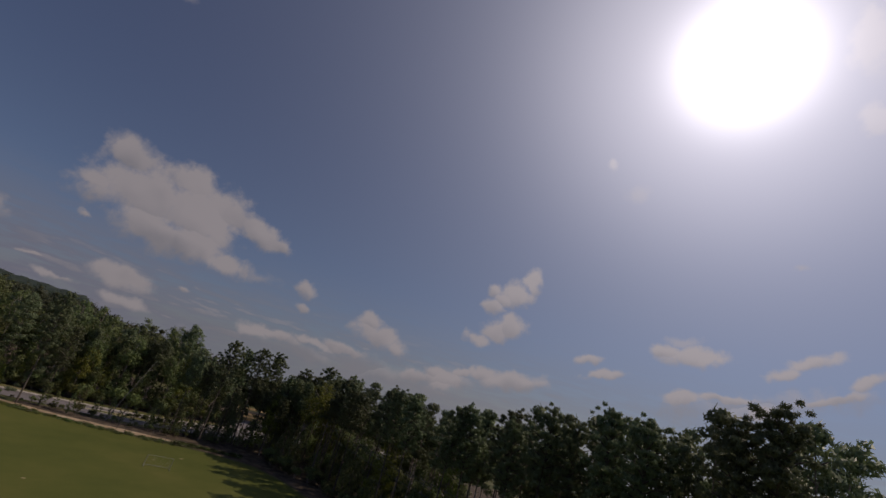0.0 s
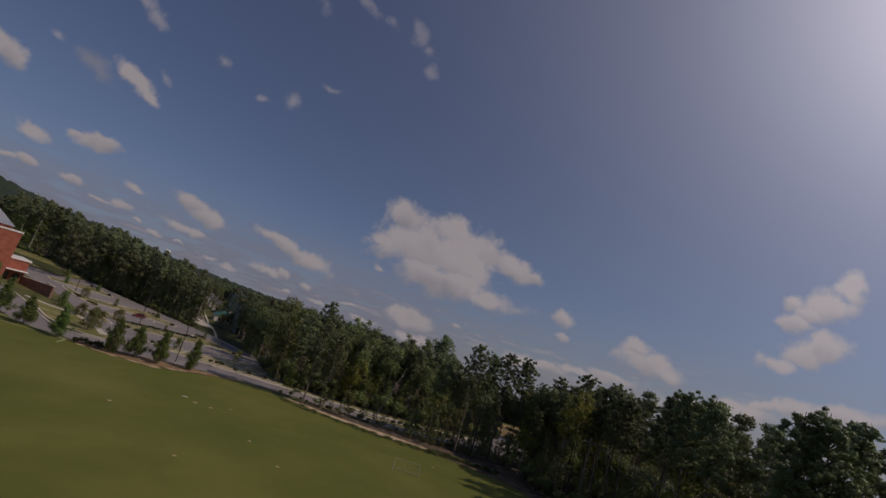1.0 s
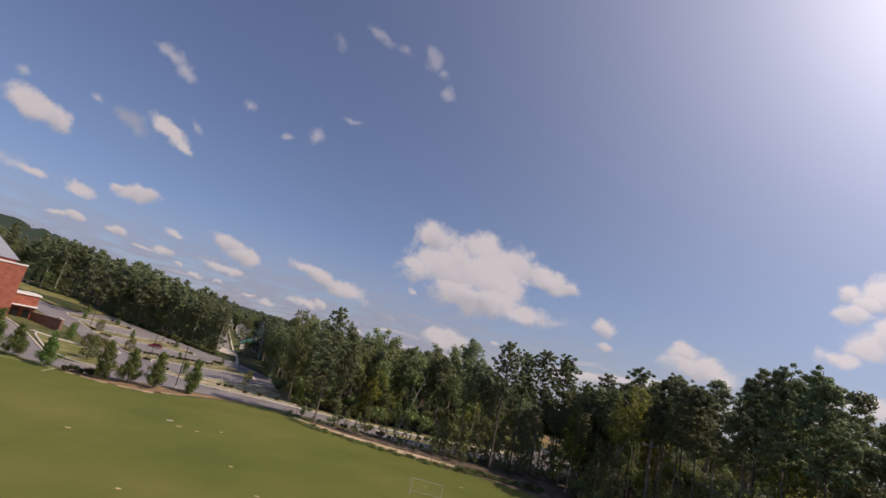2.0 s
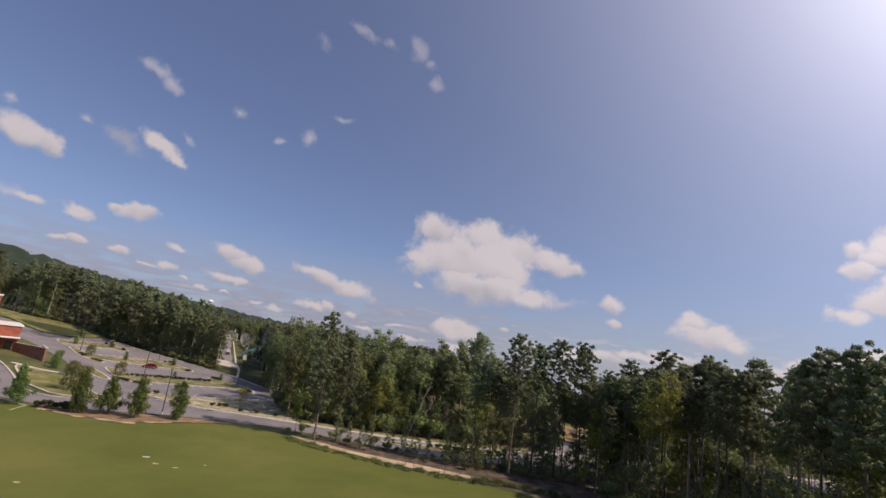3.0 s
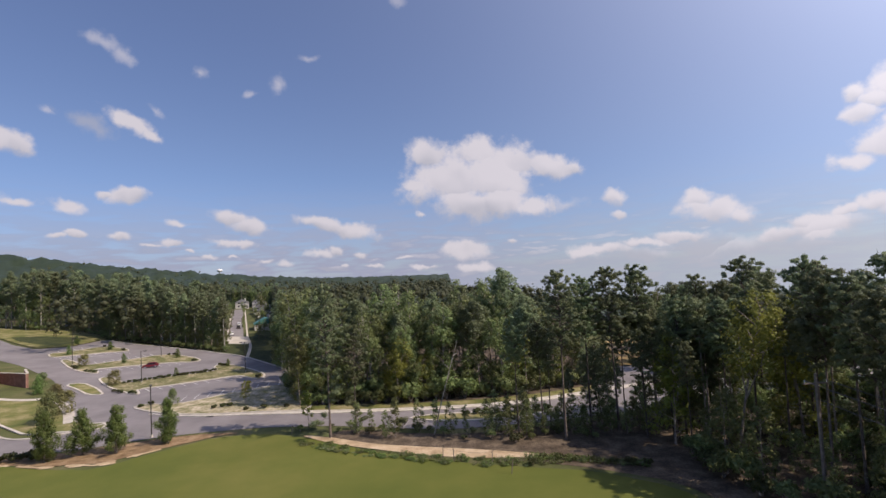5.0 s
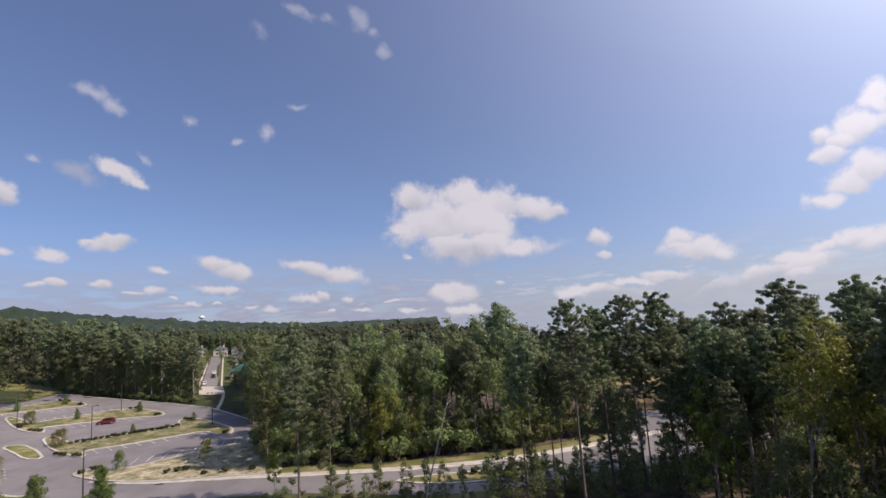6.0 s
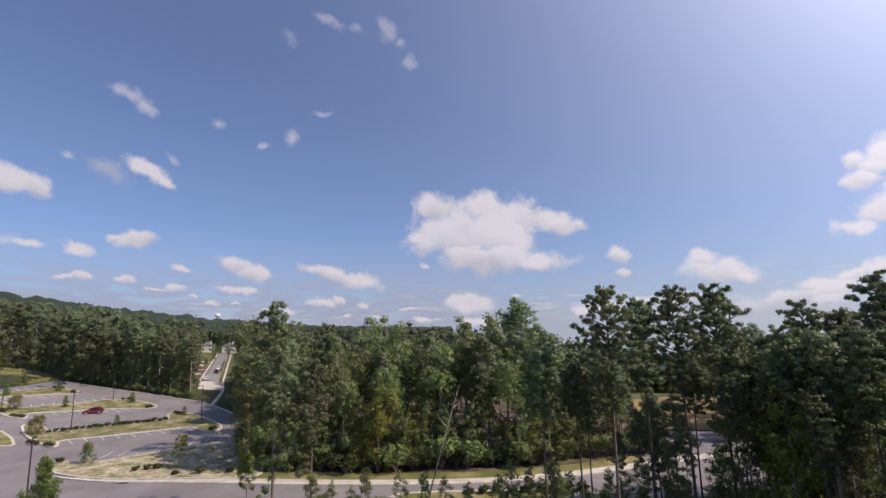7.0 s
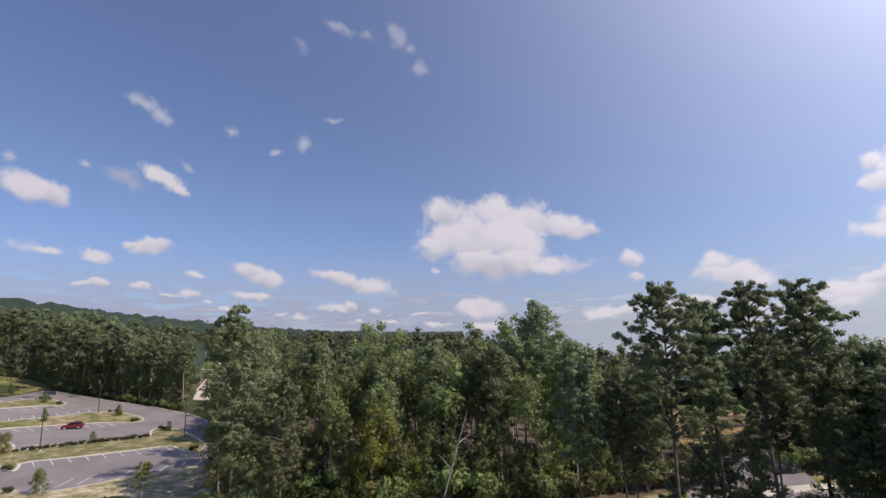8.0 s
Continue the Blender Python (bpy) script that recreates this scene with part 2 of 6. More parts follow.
# below the horizon the world is plain dull ground
sep = wt.nodes.new("ShaderNodeSeparateXYZ")
wt.links.new(DIR, sep.inputs[0])
above = wmap(sep.outputs["Z"], -0.16, -0.12, 0.0, 1.0)      # the sky goes on a little below eye level, over the ground bent down on the right
low_air = wmap(sep.outputs["Z"], 0.0, 0.30, 1.0, 0.0)
blue_air = wt.nodes.new("ShaderNodeVectorMath")                  # the air near the horizon is bluer than a dusty one
blue_air.operation = "MULTIPLY"
wt.links.new(scaled.outputs[0], blue_air.inputs[0])
wt.links.new(wmix(low_air, (1.0, 1.0, 1.0), (0.80, 0.90, 1.04)), blue_air.inputs[1])
# far off, the many small clouds close up into a grey-violet deck with streaks
flat_dir = wt.nodes.new("ShaderNodeVectorMath")
flat_dir.operation = "MULTIPLY"
wt.links.new(DIR, flat_dir.inputs[0])
flat_dir.inputs[1].default_value = (1.0, 1.0, 6.0)
streak = wt.nodes.new("ShaderNodeTexNoise")
streak.inputs["Scale"].default_value, streak.inputs["Detail"].default_value = 14.0, 5.0
wt.links.new(flat_dir.outputs[0], streak.inputs["Vector"])
deck = wmath("MULTIPLY", wmap(part_dir.outputs["Z"], 0.02, 0.215, 0.95, 0.0), wmap(streak.outputs["Fac"], 0.32, 0.56, 0.5, 1.0))
deck = wmath("MULTIPLY", deck, wmap(part_dir.outputs["X"], -0.15, 0.35, 1.0, 0.5))      # it thins out to the east
decked = wmix(deck, blue_air.outputs[0], (0.352, 0.378, 0.508))
low_streaks = wmath("MULTIPLY", wmap(streak.outputs["Fac"], 0.53, 0.66, 0.0, 0.5), wmap(part_dir.outputs["Z"], 0.02, 0.125, 1.0, 0.0))
clouded = wmix(wmath("MULTIPLY", wmath("MAXIMUM", cover, low_streaks), 0.93), decked, cloud_colour)
with_glare = wt.nodes.new("ShaderNodeVectorMath")
with_glare.operation = "ADD"
wt.links.new(clouded, with_glare.inputs[0])
wt.links.new(glow3.outputs[0], with_glare.inputs[1])
final = wmix(above, (0.10, 0.12, 0.08), with_glare.outputs[0])
back = wt.nodes.new("ShaderNodeBackground")
wt.links.new(final, back.inputs["Color"])
wout = wt.nodes.new("ShaderNodeOutputWorld")
wt.links.new(back.outputs[0], wout.inputs["Surface"])

sun_data = bpy.data.lights.new("sun", "SUN")
sun_data.energy, sun_data.angle, sun_data.color = 4.6, radians(0.53), (1.0, 0.885, 0.745)
sun = new("sun", sun_data)
sun.matrix_world = look((0, 0, 300), Vector((0, 0, 300)) - SUN_DIR)
tagged(sun, kind="structure")

# ---- materials ----


def material(name, tones, scale=4.0, rough=0.85, bump=0.2, bump_scale=40.0, metal=0.0, per_piece=0.0, per_thing=0.0, fine=0.35, spec=0.3, coord_kind="Object"):
    """A surface of two or three tones mixed by noise at two scales, with relief; per_piece and per_thing vary its lightness."""
    m = bpy.data.materials.new(name)
    m.use_nodes = True
    nt = m.node_tree
    bsdf = nt.nodes["Principled BSDF"]
    tc = nt.nodes.new("ShaderNodeTexCoord")
    big = nt.nodes.new("ShaderNodeTexNoise")
    big.inputs["Scale"].default_value, big.inputs["Detail"].default_value, big.inputs["Roughness"].default_value = scale, 6.0, 0.62
    small = nt.nodes.new("ShaderNodeTexNoise")
    small.inputs["Scale"].default_value, small.inputs["Detail"].default_value = bump_scale, 3.0
    for n in (big, small):
        nt.links.new(tc.outputs[coord_kind], n.inputs["Vector"])
    ramp = nt.nodes.new("ShaderNodeValToRGB")
    steps = ramp.color_ramp.elements
    steps[0].position, steps[1].position = 0.34, 0.68
    steps[0].color, steps[1].color = (*tones[0], 1), (*tones[-1], 1)
    if len(tones) == 3:
        mid = steps.new(0.5)
        mid.color = (*tones[1], 1)
    add = nt.nodes.new("ShaderNodeMath")
    add.operation = "MULTIPLY_ADD"
    nt.links.new(small.outputs["Fac"], add.inputs[0])
    add.inputs[1].default_value = fine
    off = nt.nodes.new("ShaderNodeMath")
    off.operation = "SUBTRACT"
    nt.links.new(big.outputs["Fac"], off.inputs[0])
    off.inputs[1].default_value = fine * 0.5
    nt.links.new(off.outputs[0], add.inputs[2])
    nt.links.new(add.outputs[0], ramp.inputs["Fac"])
    colour = ramp.outputs["Color"]
    for amount, source in ((per_piece, "island"), (per_thing, "thing")):
        if not amount:
            continue
        if source == "island":
            g = nt.nodes.new("ShaderNodeNewGeometry").outputs["Random Per Island"]
        else:
            g = nt.nodes.new("ShaderNodeObjectInfo").outputs["Random"]
        mr = nt.nodes.new("ShaderNodeMapRange")
        nt.links.new(g, mr.inputs["Value"])
        mr.inputs["To Min"].default_value, mr.inputs["To Max"].default_value = 1 - amount, 1 + amount
        hsv = nt.nodes.new("ShaderNodeHueSaturation")
        nt.links.new(colour, hsv.inputs["Color"])
        nt.links.new(mr.outputs["Result"], hsv.inputs["Value"])
        colour = hsv.outputs["Color"]
    nt.links.new(colour, bsdf.inputs["Base Color"])
    bsdf.inputs["Roughness"].default_value, bsdf.inputs["Metallic"].default_value = rough, metal
    bsdf.inputs["Specular IOR Level"].default_value = spec
    if bump:
        b = nt.nodes.new("ShaderNodeBump")
        b.inputs["Strength"].default_value = bump
        b.inputs["Distance"].default_value = 0.05
        nt.links.new(small.outputs["Fac"], b.inputs["Height"])
        nt.links.new(b.outputs[0], bsdf.inputs["Normal"])
    return m


def foliage(name, dark, light, through_light=0.35, per_thing=0.28):
    """Leaves or needles: lit on both sides, each leaf and each tree a little different."""
    m = bpy.data.materials.new(name)
    m.use_nodes = True
    nt = m.node_tree
    nt.nodes.clear()
    geo = nt.nodes.new("ShaderNodeNewGeometry")
    info = nt.nodes.new("ShaderNodeObjectInfo")
    mix = nt.nodes.new("ShaderNodeMix")
    mix.data_type = "RGBA"
    nt.links.new(geo.outputs["Random Per Island"], mix.inputs[0])
    mix.inputs[6].default_value, mix.inputs[7].default_value = (*[c * 1.2 for c in dark], 1), (*[c * 0.92 for c in light], 1)
    hsv = nt.nodes.new("ShaderNodeHueSaturation")
    for lo, hi, slot in ((1 - per_thing, 1 + per_thing, "Value"), (0.468, 0.522, "Hue")):
        mr = nt.nodes.new("ShaderNodeMapRange")
        nt.links.new(info.outputs["Random"], mr.inputs["Value"])
        mr.inputs["To Min"].default_value, mr.inputs["To Max"].default_value = lo, hi
        nt.links.new(mr.outputs["Result"], hsv.inputs[slot])
    nt.links.new(mix.outputs[2], hsv.inputs["Color"])
    dif = nt.nodes.new("ShaderNodeBsdfPrincipled")
    dif.inputs["Roughness"].default_value = 0.5
    dif.inputs["Specular IOR Level"].default_value = 0.25
    tra = nt.nodes.new("ShaderNodeBsdfTranslucent")
    for n, slot in ((dif, "Base Color"), (tra, "Color")):
        nt.links.new(hsv.outputs["Color"], n.inputs[slot])
    ms = nt.nodes.new("ShaderNodeMixShader")
    ms.inputs[0].default_value = through_light
    nt.links.new(dif.outputs[0], ms.inputs[1])
    nt.links.new(tra.outputs[0], ms.inputs[2])
    out = nt.nodes.new("ShaderNodeOutputMaterial")
    nt.links.new(ms.outputs[0], out.inputs["Surface"])
    return m


M_GROUND = material("rough_grass", [(0.07, 0.075, 0.03), (0.10, 0.11, 0.035), (0.16, 0.14, 0.07)], 0.11, 0.95, 0.5, 3.0)
M_LITTER = material("leaf_litter", [(0.055, 0.040, 0.028), (0.11, 0.082, 0.056), (0.19, 0.145, 0.10)], 0.5, 0.95, 0.6, 4.0)
M_LAWN = material("mown_grass", [(0.089, 0.110, 0.017), (0.118, 0.131, 0.023), (0.162, 0.156, 0.035)], 0.045, 0.95, 0.35, 9.0, fine=0.22)
M_VERGE = material("verge_grass", [(0.10, 0.12, 0.03), (0.17, 0.165, 0.05), (0.34, 0.28, 0.15)], 0.2, 0.95, 0.5, 5.0)
M_DRY = material("dry_island_grass", [(0.10, 0.11, 0.035), (0.18, 0.17, 0.07), (0.42, 0.34, 0.22)], 0.3, 0.95, 0.5, 1.6, fine=0.6)
M_SHRUBBY = material("rough_weeds", [(0.03, 0.04, 0.014), (0.05, 0.062, 0.02), (0.085, 0.085, 0.03)], 0.3, 0.95, 0.7, 2.0, fine=0.6)
M_DIRT = material("pale_dirt", [(0.15, 0.155, 0.055), (0.36, 0.31, 0.19), (0.58, 0.49, 0.36)], 0.42, 0.95, 0.5, 1.8, fine=0.6)
M_SAND = material("washed_sand", [(0.34, 0.24, 0.14), (0.50, 0.37, 0.23), (0.62, 0.49, 0.33)], 0.35, 0.95, 0.5, 3.0)
M_STRAW = material("pine_straw", [(0.16, 0.10, 0.05), (0.26, 0.17, 0.09), (0.36, 0.25, 0.15)], 0.6, 0.95, 0.5, 6.0)
M_ASPHALT = material("worn_asphalt", [(0.19, 0.17, 0.168), (0.225, 0.203, 0.20), (0.265, 0.24, 0.235)], 0.12, 0.9, 0.25, 14.0, fine=0.3)
M_CONCRETE = material("pale_concrete", [(0.42, 0.38, 0.32), (0.52, 0.47, 0.40), (0.62, 0.57, 0.50)], 0.6, 0.85, 0.2, 12.0, per_thing=0.08)
M_PAINT = material("road_paint", [(0.62, 0.61, 0.58), (0.75, 0.74, 0.71)], 2.0, 0.7, 0.1, 20.0)
M_FIELD_LINE = material("field_line", [(0.24, 0.26, 0.10), (0.42, 0.43, 0.28)], 0.8, 0.95, 0.3, 9.0)
M_CLAY = material("orange_clay", [(0.20, 0.14, 0.05), (0.30, 0.20, 0.08), (0.38, 0.27, 0.12)], 0.15, 0.95, 0.4, 3.0)
M_BARK = material("pine_bark", [(0.17, 0.14, 0.115), (0.28, 0.235, 0.20), (0.40, 0.35, 0.305)], 3.0, 0.95, 0.7, 9.0, per_thing=0.25)
M_DARK_BARK = material("dark_pine_bark", [(0.075, 0.06, 0.05), (0.13, 0.105, 0.088), (0.20, 0.165, 0.14)], 3.0, 0.95, 0.7, 9.0, per_thing=0.25)
M_PALE_BARK = material("pale_bark", [(0.28, 0.25, 0.215), (0.40, 0.365, 0.32), (0.54, 0.50, 0.45)], 2.5, 0.95, 0.5, 9.0, per_thing=0.2)
M_BRICK = material("red_brick", [(0.24, 0.075, 0.05), (0.31, 0.10, 0.065), (0.37, 0.135, 0.09)], 0.8, 0.9, 0.3, 11.0, fine=0.5)
M_WALLBRICK = material("dull_brick", [(0.20, 0.11, 0.085), (0.26, 0.145, 0.11), (0.32, 0.19, 0.15)], 0.9, 0.9, 0.3, 11.0, fine=0.5)
M_ROOF_METAL = material("standing_seam_metal", [(0.40, 0.41, 0.44), (0.48, 0.49, 0.52)], 0.4, 0.45, 0.05, 6.0, metal=0.35)
M_WHITE_ROOF = material("white_membrane", [(0.66, 0.64, 0.62), (0.78, 0.77, 0.75)], 0.5, 0.7, 0.1, 8.0)
M_DARK_METAL = material("dark_bronze_metal", [(0.05, 0.045, 0.042), (0.085, 0.075, 0.068)], 2.0, 0.5, 0.05, 20.0, metal=0.4)
M_WHITE_PAINT = material("white_paint", [(0.70, 0.70, 0.69), (0.82, 0.82, 0.81)], 1.0, 0.5, 0.05, 10.0)
M_GOAL = material("dull_white_tube", [(0.34, 0.34, 0.31), (0.48, 0.48, 0.45)], 3.0, 0.6, 0.05, 10.0)
M_WOOD_POLE = material("weathered_pole", [(0.16, 0.13, 0.11), (0.26, 0.22, 0.19)], 2.0, 0.9, 0.4, 12.0)
M_CAR = material("dark_red_car_paint", [(0.12, 0.010, 0.016), (0.16, 0.014, 0.020)], 1.0, 0.28, 0.0, 5.0, spec=0.6)
M_GLASS = material("dark_glass", [(0.015, 0.017, 0.02), (0.03, 0.034, 0.04)], 1.0, 0.08, 0.0, 5.0, spec=0.7)
M_TYRE = material("tyre_rubber", [(0.02, 0.02, 0.02), (0.035, 0.035, 0.035)], 6.0, 0.85, 0.2, 30.0)
M_SIDING = material("house_siding", [(0.50, 0.48, 0.45), (0.62, 0.60, 0.57)], 0.5, 0.8, 0.1, 8.0, per_thing=0.25)
M_SHINGLE = material("grey_shingle", [(0.13, 0.13, 0.135), (0.20, 0.20, 0.205)], 1.0, 0.9, 0.3, 10.0, per_thing=0.3)
M_GREEN_ROOF = material("green_metal_roof", [(0.05, 0.16, 0.14), (0.08, 0.22, 0.19)], 0.6, 0.5, 0.05, 8.0)
M_WIRE = material("cable", [(0.10, 0.10, 0.11), (0.16, 0.16, 0.17)], 1.0, 0.6, 0.0, 5.0)

M_PINE = foliage("pine_needles", (0.118, 0.150, 0.078), (0.270, 0.312, 0.162), 0.30)
M_LEAF = foliage("broad_leaves", (0.114, 0.150, 0.062), (0.276, 0.312, 0.120), 0.38)
M_LEAF_YELLOW = foliage("yellowing_leaves", (0.150, 0.180, 0.036), (0.330, 0.365, 0.085), 0.4, 0.12)
M_LEAF_YOUNG = foliage("young_pine_needles", (0.084, 0.133, 0.036), (0.210, 0.273, 0.084), 0.35)
M_SHRUB = foliage("shrub_leaves", (0.041, 0.056, 0.022), (0.117, 0.118, 0.044), 0.3)
M_FAR = foliage("far_canopy", (0.060, 0.076, 0.040), (0.135, 0.152, 0.072), 0.30)
# far canopy colour again, darkened to stand for shade between the crowns
M_FAR_SHADE = foliage("far_undercanopy", (0.022, 0.034, 0.014), (0.05, 0.068, 0.026), 0.2)
M_RUST = foliage("russet_leaves", (0.120, 0.112, 0.050), (0.260, 0.225, 0.10), 0.4)

# ---- ground form ----


def rise(x, y):
    """Height of the ground: level round the field, climbing beyond the car park, with low hills far off."""
    h = 0.085 * min(max(0.0, -x - 90.0), 140.0)
    r = math.hypot(x, y)
    if r > 420:
        far = min(1.0, (r - 420.0) / 900.0)
        a = math.degrees(math.atan2(x, y))
        h *= 1 - 0.5 * far
        h += far * far * (112.0 * math.exp(-((a + 55.0) / 26.0) ** 2) + 2.0 + 5.0 * math.sin(x * 0.004 + 1.0) * math.cos(y * 0.0031))
    if r > 150 and x > 0:                    # bent down on the far right so that the skyline fits the camera's view
        a = math.degrees(math.atan2(x, y))
        q = min(1.0, max(0.0, (a + 6.0) / 16.0), max(0.0, (165.0 - a) / 30.0))
        h -= 0.064 * (r - 150) * q * q * (3 - 2 * q)
    return h


def mesh_object(name, verts, faces, mat, parent=None, smooth=False):
    me = bpy.data.meshes.new(name)
    me.from_pydata([tuple(v) for v in verts], [], [tuple(f) for f in faces])
    me.materials.append(mat)
    if smooth:
        me.polygons.foreach_set("use_smooth", [True] * len(me.polygons))
    me.update()
    ob = new(name, me)
    if parent is not None:
        ob.parent = parent
    return ob


def part(name, bm, mat, parent, label=""):
    """Links a bmesh as one mesh object under a thing or under a part."""
    me = bpy.data.meshes.new(name)
    bm.normal_update()
    bm.to_mesh(me)
    bm.free()
    me.materials.append(mat)
    ob = new(name, me)
    ob.parent = parent
    if label:
        ob["label"] = label
    return ob


def box(bm, x0, x1, y0, y1, z0, z1, bevel=0.0):
    m = Matrix.LocRotScale(((x0 + x1) / 2, (y0 + y1) / 2, (z0 + z1) / 2), None, (x1 - x0, y1 - y0, z1 - z0))
    made = bmesh.ops.create_cube(bm, size=1.0, matrix=m)
    if bevel:
        edges = list({e for v in made["verts"] for e in v.link_edges})
        bmesh.ops.bevel(bm, geom=edges, offset=bevel, segments=1, affect="EDGES")
    return made


def rod(bm, a, b, r0, r1, sides=8):
    a, b = Vector(a), Vector(b)
    d = b - a
    m = Matrix.Translation((a + b) / 2) @ d.to_track_quat("Z", "Y").to_matrix().to_4x4()
    bmesh.ops.create_cone(bm, cap_ends=True, segments=sides, radius1=r0, radius2=r1, depth=d.length, matrix=m)


def smooth_outline(points, rounds=2):
    """Rounds the corners of a closed outline."""
    pts = [Vector((p[0], p[1])) for p in points]
    for _ in range(rounds):
        out = []
        for i, p in enumerate(pts):
            q = pts[(i + 1) % len(pts)]
            L = (q - p).length
            c = min(0.25, 1.6 / max(L, 0.1))
            out += [p.lerp(q, c), p.lerp(q, 1 - c)]
        pts = out
    return pts


def smooth_line(points, rounds=2):
    pts = [Vector((p[0], p[1])) for p in points]
    for _ in range(rounds):
        out = [pts[0]]
        for p, q in zip(pts, pts[1:]):
            out += [p.lerp(q, 0.25), p.lerp(q, 0.75)]
        pts = out + [pts[-1]]
    return pts


def draped(name, outline, lift, mat, thick=0.0, rounds=2, label="", rough=0.0):
    """A flat area laid on the ground; with a thickness it has sides down to the ground as well."""
    pts = smooth_outline(outline, rounds) if rounds else [Vector(p) for p in outline]
    bm = bmesh.new()
    vs = [bm.verts.new((p.x, p.y, 0)) for p in pts]
    face = bm.faces.new(vs)
    face.normal_update()
    if face.normal.z < 0:
        face.normal_flip()
    bmesh.ops.bisect_plane(bm, geom=bm.verts[:] + bm.edges[:] + bm.faces[:], plane_co=(-90, 0, 0), plane_no=(1, 0, 0))
    bmesh.ops.bisect_plane(bm, geom=bm.verts[:] + bm.edges[:] + bm.faces[:], plane_co=(-230, 0, 0), plane_no=(1, 0, 0))
    if thick:
        ret = bmesh.ops.extrude_face_region(bm, geom=bm.faces[:])
        top = {v for v in ret["geom"] if isinstance(v, bmesh.types.BMVert)}
        for v in bm.verts:
            v.co.z = rise(v.co.x, v.co.y) + (lift if v in top else lift - thick)
        for f in [f for f in bm.faces if all(v not in top for v in f.verts)]:
            bm.faces.remove(f)
    else:
        for v in bm.verts:
            v.co.z = rise(v.co.x, v.co.y) + lift
    bmesh.ops.triangulate(bm, faces=bm.faces[:], ngon_method="EAR_CLIP")
    me = bpy.data.meshes.new(name)
    bm.to_mesh(me)
    bm.free()
    me.materials.append(mat)
    ob = new(name, me)
    tagged(ob, label, kind="structure")
    return ob


def strip(name, line, width, lift, mat, thick=0.0, closed=False, side=0.0, rounds=2, label="", kind="structure", parent=None):
    """A band of the given width along a line on the ground (kerb, footpath, painted line). side shifts it to its left."""
    pts = line if isinstance(line[0], Vector) else (smooth_outline(line, rounds) if closed else smooth_line(line, rounds))
    n = len(pts)
    verts, faces = [], []
    for i, p in enumerate(pts):
        a = pts[i - 1] if (closed or i) else p
        b = pts[(i + 1) % n] if (closed or i < n - 1) else p
        d = (b - a).normalized()
        nrm = Vector((-d.y, d.x))
        for s in (side - width / 2, side + width / 2):
            q = p + nrm * s
            z = rise(q.x, q.y) + lift
            verts.append((q.x, q.y, z))
            verts.append((q.x, q.y, z - max(thick, 0.03)))
    count = n if closed else n - 1
    for i in range(count):
        a, b = 4 * i, 4 * ((i + 1) % n)
        faces += [(a, b, b + 2, a + 2), (a + 1, b + 1, b, a), (a + 2, b + 2, b + 3, a + 3)]
    ob = mesh_object(name, verts, faces, mat, parent)
    if parent is None:
        tagged(ob, label, kind=kind)
    return ob


def frange(a, b, step):
    out = []
    while a < b - 1e-6:
        out.append(a)
        a += step
    return out + [b]


# one sheet of ground to the horizon, fine near the field and coarse far off
xs = frange(-3200, -800, 300) + frange(-700, -270, 60) + frange(-230, -90, 20) + frange(-70, 130, 20) + frange(180, 700, 65) + frange(900, 3200, 290)
ys = frange(-1500, -300, 300) + frange(-200, -40, 40) + frange(0, 300, 20) + frange(350, 900, 55) + frange(1100, 4200, 310)
gv = [(x, y, rise(x, y) - 0.06) for y in ys for x in xs]
W = len(xs)
gf = [(j * W + i, j * W + i + 1, (j + 1) * W + i + 1, (j + 1) * W + i) for j in range(len(ys) - 1) for i in range(W - 1)]
ground = mesh_object("ground", gv, gf, M_GROUND)
tagged(ground, "rough grass and bare soil reaching the horizon", kind="structure")
# ---- field, roads, car park ----
FIELD_EDGE = [(-60, 63.5), (-51.5, 62.5), (-48.5, 66.3), (-43.6, 70.7), (-40, 74), (-33, 74.6), (-27, 72.5), (-20, 68.5), (-12, 63.2), (-4.5, 59.6),
              (2.4, 57), (9, 55), (16, 53), (23, 48), (27, 40), (30, 20), (33, 0), (38, -40), (40, -110), (-150, -110), (-150, 60),
              (-122, 86), (-107, 86), (-92, 76.5), (-82, 71), (-70, 66.5)]
field = draped("playing_field", FIELD_EDGE, 0.0, M_LAWN, rounds=1, label="wide mown green playing field, sun-bleached in patches")
litter = draped("forest_floor", [(9, 57), (16, 54), (24, 49), (28, 40), (31, 20), (34, 0), (39, -40), (41, -85), (112, -85), (125, 70), (60, 78), (36, 74.5), (20, 71.5), (8, 69.5), (0, 69), (-9, 71), (-18, 74.5), (-22, 72), (-12, 65.5), (0, 60.5)],
                -0.02, M_LITTER, rounds=1, label="brown leaf litter under the trees")
litter2 = draped("forest_floor", [(-36, 98), (-29, 89.5), (-15, 87.4), (0, 86.6), (20, 89.2), (33, 94.0), (45, 97), (80, 103), (104, 106), (75, 129), (40, 143), (10, 149), (-5, 330), (-95, 330), (-75, 210), (-60, 165), (-44, 130)],
                 -0.02, M_LITTER, rounds=1, label="shaded leaf litter under the wood")

